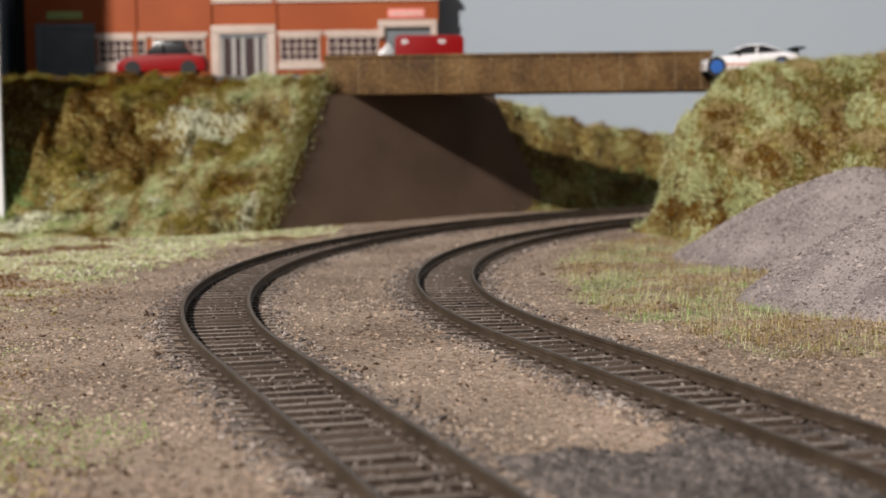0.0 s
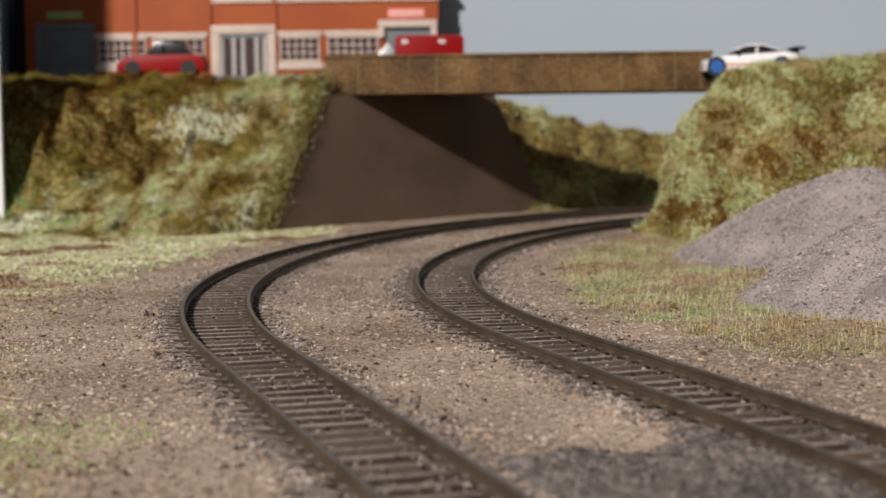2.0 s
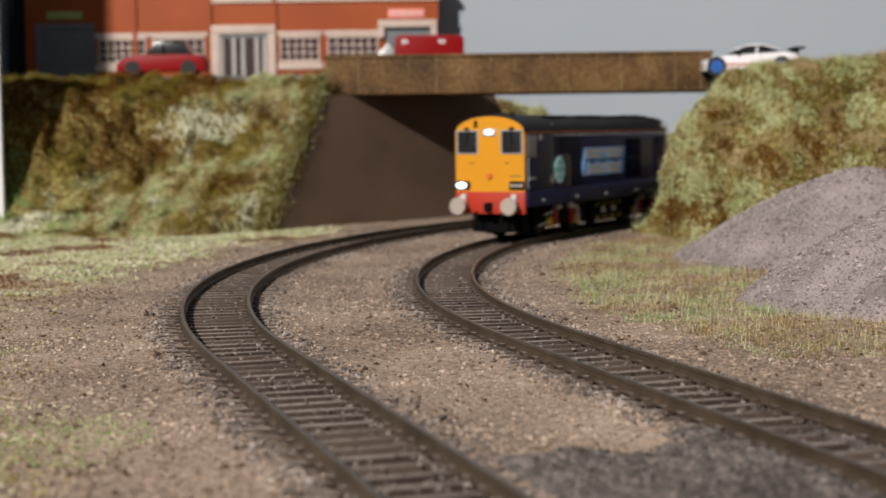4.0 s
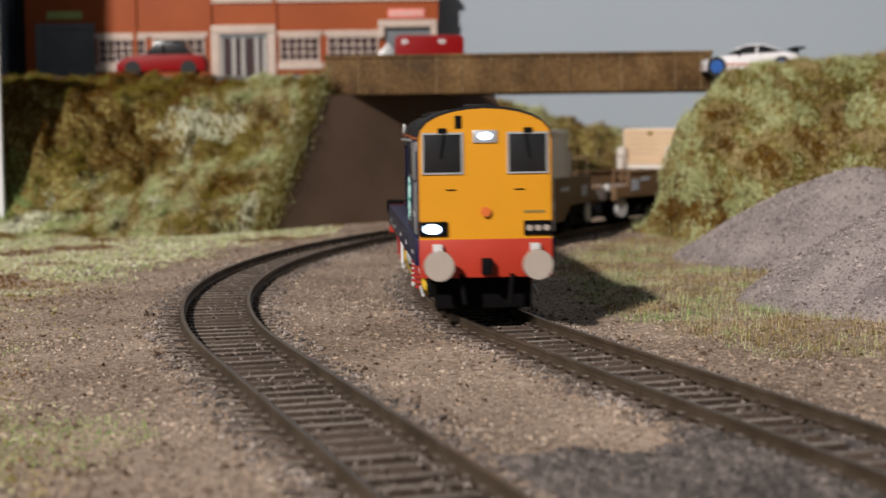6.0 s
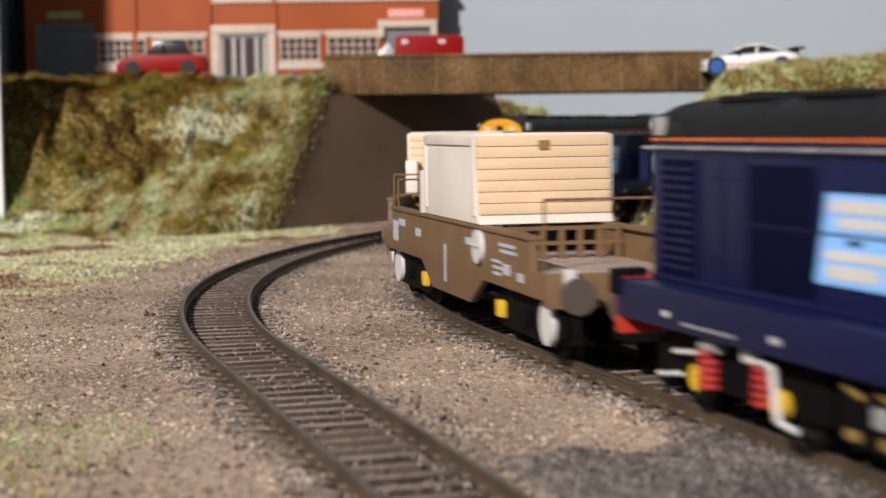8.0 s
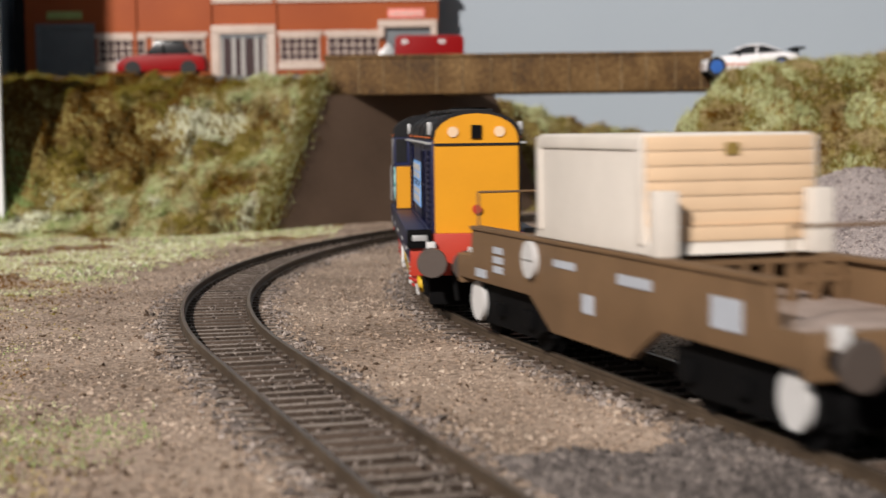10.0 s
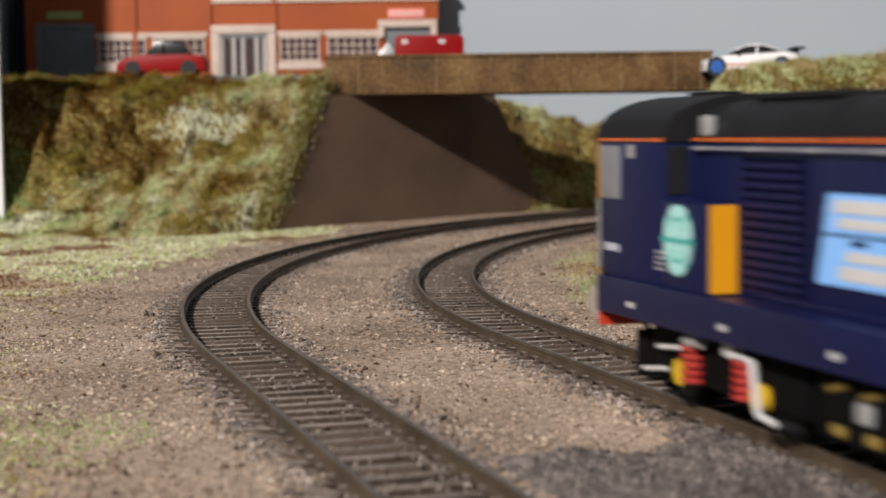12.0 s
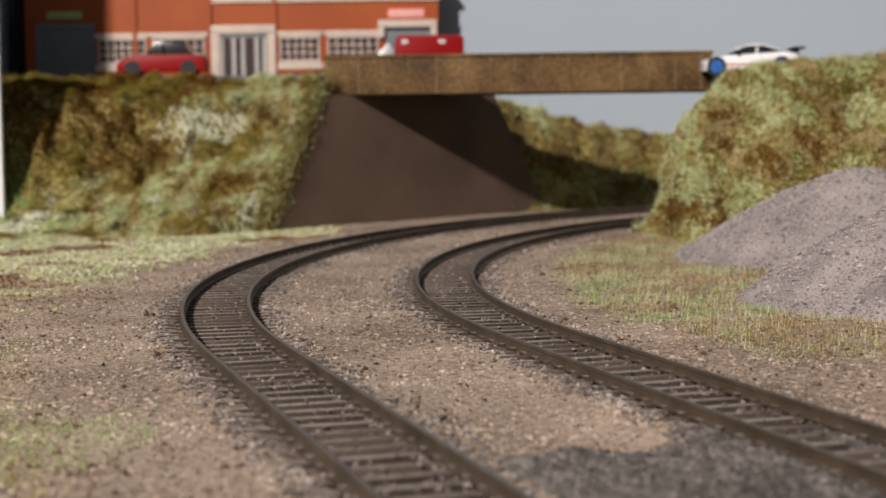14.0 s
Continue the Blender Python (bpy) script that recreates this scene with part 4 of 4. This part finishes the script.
            part("brake_disc", rod(B(), (sx * 71, sd * 12.4, 7.4), (sx * 71, sd * 13.6, 7.4), 4.4, 24), M["white"], bg, "white round end disc")
        for k in (38, 70):
            wheels.append((wheelset(t, sx * k, 6.3, M["black"]), sx * k, 6.3, t))
    # cover
    cv = part("flask_cover", prism(B(), [(-27.6, 24.3), (27.6, 24.3), (25.2, 28), (24.6, 43.4), (23.8, 44.2), (-23.8, 44.2), (-24.6, 43.4), (-25.2, 28)], -15.7, 15.7, "y", 0.5), M["cream_white"], t, "cream and white ribbed flask cover")
    for sx in (-1, 1):
        for i in range(7):
            z0 = 26.4 + i * 2.5
            xx = sx * (25.4 - 0.04 * (z0 - 27)) if i else sx * 26.2
            part("rib", box(B(), xx - 0.55, xx + 0.55, -15.3, 15.3, z0, z0 + 2.36, 0.12), M["cream"], cv)
        part("small_plate", box(B(), sx * 25.6 - 0.2, sx * 25.6 + 0.2, -1.2, 1.2, 40.6, 42.6), M["gold"], cv)
        for sd in (-1, 1):
            part("corner_post", box(B(), sx * 24.0 - 1.0, sx * 24.0 + 1.0, sd * 15.8 - 0.4, sd * 15.8 + 0.4, 26, 43.6, 0.2), M["cream_white"], cv)
    for sd in (-1, 1):
        part("top_rail", box(B(), -24.4, 24.4, sd * 15.8 - 0.4, sd * 15.8 + 0.4, 41.6, 43.8, 0.2), M["cream_white"], cv)
        part("side_bracket", box(B(), -31, -27.6, sd * 14 - 2, sd * 14 + 2, 24.2, 35, 0.4), M["cream_white"], cv)
    return t


def run(t):
    """Way of the leading locomotive's middle from the start of the arc, in mm, at t seconds."""
    return 41.0 - 140.0 * (t - 6.5)


def vehicle_pose(s, pivot, back=False):
    a, _ = along(s - pivot, R_IN)
    b, _ = along(s + pivot, R_IN)
    c, d = (a + b) / 2, (b - a if back else a - b)
    return pose(c.x * MM, c.y * MM, 0, 0, 0, math.degrees(math.atan2(d.y, d.x)))


wheels = []
loco_1 = loco(True)
wagon_1 = wagon()
wagon_2 = wagon()
loco_2 = loco(False)
TRAIN = ((loco_1, 0, 48, False), (wagon_1, 196, 54, False), (wagon_2, 381, 54, True), (loco_2, 566, 48, True))


def motions():
    for ob, off, piv, back in TRAIN:
        walk(ob, [(i * 0.25, vehicle_pose(run(i * 0.25) + off, piv, back)) for i in range(57)])
    step = 1 / 15
    for w, x, r, t in wheels:
        turn = 1 if t in (loco_1, wagon_1) else -1
        walk(w, [(i * step, pose(x * MM, 0, r * MM) @ Matrix.Rotation(-turn * (run(i * step) - run(0)) / r, 4, "Y")) for i in range(211)])


# ---- loose material: grains, turf clumps and grass fibres ----
rng = np.random.default_rng(7)


def grains(name, label, category, material, pos, size, flat=0.7):
    """Small angular lumps, all in one mesh."""
    pos, size = np.asarray(pos), np.asarray(size)
    n = len(pos)
    base = np.array([(1, 0, 0), (-1, 0, 0), (0, 1, 0), (0, -1, 0), (0, 0, 1), (0, 0, -1)], float)
    tri = np.array([(0, 2, 4), (2, 1, 4), (1, 3, 4), (3, 0, 4), (2, 0, 5), (1, 2, 5), (3, 1, 5), (0, 3, 5)])
    v = base[None] * rng.uniform(0.6, 1.3, (n, 6, 1)) + rng.normal(0, 0.16, (n, 6, 3))
    a = rng.uniform(0, math.tau, n)
    b = rng.uniform(-0.9, 0.9, n)
    ca, sa, cb, sb = np.cos(a)[:, None], np.sin(a)[:, None], np.cos(b)[:, None], np.sin(b)[:, None]
    x, y, z = v[..., 0], v[..., 1], v[..., 2]
    y, z = y * cb - z * sb, y * sb + z * cb
    x, y = x * ca - y * sa, x * sa + y * ca
    v = np.stack([x, y, z * flat], 2) * size[:, None, None] + pos[:, None]
    f = (tri[None] + 6 * np.arange(n)[:, None, None]).reshape(-1, 3)
    return stuff(name, label, category, material, v.reshape(-1, 3), f)


def blades(name, label, category, material, pos, length, width=0.055, lean=3.0):
    """Thin bent grass fibres, all in one mesh."""
    pos, length = np.asarray(pos), np.asarray(length)
    n = len(pos)
    a = rng.uniform(0, math.tau, n)
    k = np.abs(rng.normal(0.5 * lean, 0.6 * lean, n))
    d = np.stack([np.cos(a), np.sin(a), np.zeros(n)], 1)
    side = np.stack([-d[:, 1], d[:, 0], np.zeros(n)], 1) * width * rng.uniform(0.6, 1.4, (n, 1))
    up = np.array([0, 0, 1.0])
    mid = pos + length[:, None] * 0.55 * (up * np.cos(k * 0.6)[:, None] + d * np.sin(k * 0.6)[:, None])
    tip = mid + length[:, None] * 0.45 * (up * np.cos(k * 1.5)[:, None] + d * np.sin(k * 1.5)[:, None])
    v = np.stack([pos - side, pos + side, mid - side * 0.8, mid + side * 0.8, tip], 1)
    tri = np.array([(0, 1, 3), (0, 3, 2), (2, 3, 4)])
    f = (tri[None] + 5 * np.arange(n)[:, None, None]).reshape(-1, 3)
    return stuff(name, label, category, material, v.reshape(-1, 3), f)


def stuff(name, label, category, material, v, f):
    me = bpy.data.meshes.new(name)
    me.from_pydata((v * MM).tolist(), [], f.tolist())
    me.materials.append(material)
    return tagged(new(name, me), label, category, "", "stuff")


def axis_gap(x, y):
    """Distance outwards from the inner track's middle line (negative: inside of the curve)."""
    n = Vector((-math.cos(TH0), math.sin(TH0)))
    t = Vector((math.sin(TH0), math.cos(TH0)))
    p = Vector((x - CX, y - CY))
    return (p.dot(n) if p.dot(t) < p.length * math.sin(0) and math.atan2(y - CY, CX - x) < TH0 else p.length) - R_IN


def pick(n, x0, x1, y0, y1, power=1.0):
    u = rng.random((n, 2))
    return np.stack([x0 + (x1 - x0) * u[:, 0], y0 + (y1 - y0) * u[:, 1] ** power], 1)


SPAN = R_OUT - R_IN


def in_view(x, y):
    return abs(x) < 0.285 * y + 8


def free_of_track(g, gap=16):
    return abs(g) > gap and abs(g - SPAN) > gap


# fine tan grains over the bare ground
P1, S1, P2, S2, P3, S3 = [], [], [], [], [], []
for x, y in pick(95000, -170, 150, 170, 860, 1.7):
    if not in_view(x, y):
        continue
    g = axis_gap(x, y)
    if free_of_track(g, 14.5):
        P1.append((x, y, ground_z(x, y) + 0.02))
        S1.append(min(0.9, 0.15 + rng.gamma(1.5, 0.115)))
SP = [(x, y, ground_z(x, y) + 0.15) for x, y in pick(5200, -160, 150, 180, 800, 1.4) if in_view(x, y) and free_of_track(axis_gap(x, y), 15)]
grains("brown_grit", "scattered dark brown ballast specks", "ballast", M["speck_stone"], SP, 0.2 + rng.gamma(1.6, 0.14, len(SP)))
# darker ballast along the sleeper ends and between the sleepers
for x, y in pick(70000, -110, 170, 170, 880, 1.5):
    if not in_view(x, y):
        continue
    g = axis_gap(x, y)
    e = min(abs(g), abs(g - SPAN))
    if e < 19 and (e > 12.5 or 5.6 < e < 7.8 or rng.random() < 0.30):
        if rng.random() < 1.15 - max(0, e - 14) / 6:
            P2.append((x, y, (ground_z(x, y) + 0.15 if e > 12.5 else (-2.9 if e > 5 else rng.choice((-4.0, -2.4)))) + 0.2 * rng.random()))
            S2.append(0.25 + rng.gamma(1.8, 0.13) * (1.0 if e > 12.5 else 0.55))
# dark grains paint the soft shadow between the tracks close to the viewer
for x, y in pick(70000, 0, 90, 170, 280):
    g = axis_gap(x, y)
    if -20 < g < 50 and abs(g) > 4 and rng.random() < smoothstep(-2, 14, 246 + 10 * smoothstep(26, 4, g) - y + 7 * fbm(x, y, 0.06, 1.0) - max(0, 18 - x) * 1.2):
        P3.append((x, y, (ground_z(x, y) if abs(g) > 10 else -3.4) + 0.2))
        S3.append(0.3 + rng.gamma(1.8, 0.15))
grains("ballast_grains", "fine tan and brown ballast grains", "ballast", M["stone"], P1, S1)
grains("track_ballast", "grey-brown ballast stones along the sleepers", "ballast", M["dark_stone"], P2, S2)
grains("dark_gravel", "dark grey grains painting a shadow between the tracks", "gravel", M["shadow_stone"], P3, S3)

P4 = [(x, y, ground_z(x, y) + 0.15) for x, y in pick(420, -150, 130, 190, 760, 1.3) if in_view(x, y) and free_of_track(axis_gap(x, y), 10)]
grains("pale_specks", "scattered tiny pale grit specks", "grit", M["specks"], P4, rng.uniform(0.12, 0.34, len(P4)))

# gravel on the two heaps
P1, S1 = [], []
for p in PILES:
    for x, y in pick(24000, p[0] - p[3], p[0] + p[3], p[1] - p[3], p[1] + p[3]):
        if math.hypot(x - p[0], y - p[1]) < p[3] * 0.98 and y < p[1] + 30 and in_view(x, y - 20):
            P1.append((x, y, max(pile_z(x, y, p), ground_z(x, y)) + 0.05))
            S1.append(0.18 + rng.gamma(1.5, 0.14))
grains("heap_gravel", "loose mauve-grey gravel grains on the heaps", "gravel", M["pile_stone"], P1, S1)


# turf on the banks: clumps and fibres sorted into four hues
clump = {h: ([], []) for h in HUES}
fibre = {h: ([], []) for h in HUES}


def turf(x, y, z, hue, cs, fl, n=1):
    clump[hue][0].append((x, y, z))
    clump[hue][1].append(cs * rng.uniform(0.4, 1.4))
    for _ in range(n):
        if rng.random() < fl[0]:
            fibre[hue][0].append((x + rng.normal(0, 0.8), y + rng.normal(0, 0.8), z))
            fibre[hue][1].append(fl[1] * rng.uniform(0.5, 1.4))


def on_sheet(fn, x, y, rough):
    z = fn(x, y)
    d = rough * fbm(x, y, 0.09, z * 0.05) if z > -2 else 0
    return x + d, y - abs(d), z + d, z


for fn, hue, rough, low, n, area in ((left_hill, left_hue, 5, -4, 62000, (-300, -40, 750, 940)), (left_hill, left_hue, 5, -2, 30000, (-20, 260, 880, 1090)), (right_hill, right_hue, 4, -1, 80000, (80, 300, 620, 850))):
    for x, y in pick(n, *area):
        X, Y, Z, z = on_sheet(fn, x, y, rough)
        if low < z < 78 and in_view(X, Y):
            turf(X, Y - 0.7, Z + 0.45, hue(X, Y, Z), 0.62, (0.95, 3.4), 3)
# a bright green tuft close to the viewer, beside the outer track
for x, y in pick(6500, -100, -40, 216, 310):
    if rng.random() < 0.8 - 0.8 * smoothstep(0.15, 1.0, math.hypot((x + 68) / 24, (y - 256) / 38) + 0.45 * fbm(x, y, 0.05, 51.0)):
        turf(x, y, ground_z(x, y), "green" if rng.random() < 0.72 else "pale", 0.26, (0.95, 1.5), 1)
# flat grass beside the outer track and between the inner track and the heaps
for x, y in pick(60000, -260, -50, 215, 835, 1.2):
    if not in_view(x, y):
        continue
    g = axis_gap(x, y) - SPAN
    edge = 38 + 13 * fbm(x, y, 0.02, 31.0) - 34 * smoothstep(690, 815, y)
    k = smoothstep(edge - 8, edge + 28, g + 10 * fbm(x, y, 0.06, 33.0))
    far = smoothstep(430, 600, y)
    if rng.random() > k * (0.75 + 0.25 * far):
        continue
    v = fbm(x, y, 0.022, 35.0) + 0.4 * fbm(x, y, 0.1, 36.0)
    hue = "pale" if v + 0.42 * far > 0.14 else ("olive" if v > -0.12 else ("straw" if v > -0.3 else "brown"))
    if v > 0.3 and rng.random() < 0.4:
        hue = "green"
    if hue == "pale" and rng.random() < 0.22 * far:
        hue = "cream"
    turf(x, y, ground_z(x, y), hue, 0.33 + 0.2 * far, (0.7, 1.2 + 0.9 * far))
for x, y in pick(34000, 8, 160, 335, 735):
    if not in_view(x, y):
        continue
    g = -axis_gap(x, y)
    edge = 31 + 7 * fbm(x, y, 0.025, 41.0)
    k = smoothstep(edge, edge + 12, g) * (1 - 0.9 * smoothstep(58, 80, g + 10 * fbm(x, y, 0.03, 43.0)) * (1 - smoothstep(330, 420, y)))
    if rng.random() > k * 0.95 or any(pile_z(x, y, p) > GROUND + 1.5 for p in PILES):
        continue
    v = fbm(x, y, 0.03, 45.0) + 0.4 * fbm(x, y, 0.12, 46.0)
    hue = "green" if v > 0.34 else ("pale" if v > 0.0 else ("olive" if v > -0.25 else "brown"))
    if hue == "brown" or (v < 0.14 and rng.random() < 0.45):
        hue = "straw" if rng.random() < 0.8 else "brown"
    turf(x, y, ground_z(x, y), hue, 0.16, (0.95, 2.4), 3)
# tufts that hang over the front edge of the abutment wall
for i in range(5200):
    s = rng.uniform(-40, 2)
    q = WP + WD * (s + rng.normal(-3, 3.2)) + WN * rng.uniform(-9, 1.5)
    z = -5 + 71 * (s + 38) / 38 + rng.normal(2.5, 2.6)
    turf(q.x, q.y, max(z, -3), str(rng.choice(("pale", "olive", "olive", "brown"))), 0.45, (0.95, 3.0), 3)
WORDS = {"olive": "olive", "pale": "pale yellow-green", "brown": "rust-brown", "green": "bright green", "straw": "dry straw-coloured", "cream": "cream-white"}
for h in HUES:
    grains("turf_clumps", WORDS[h] + " foam turf clumps on the banks", "turf", M["grass_" + h], *clump[h], 0.9)
    blades("grass_fibres", WORDS[h] + " upright static grass fibres", "grass", M["grass_" + h], *fibre[h])


motions()
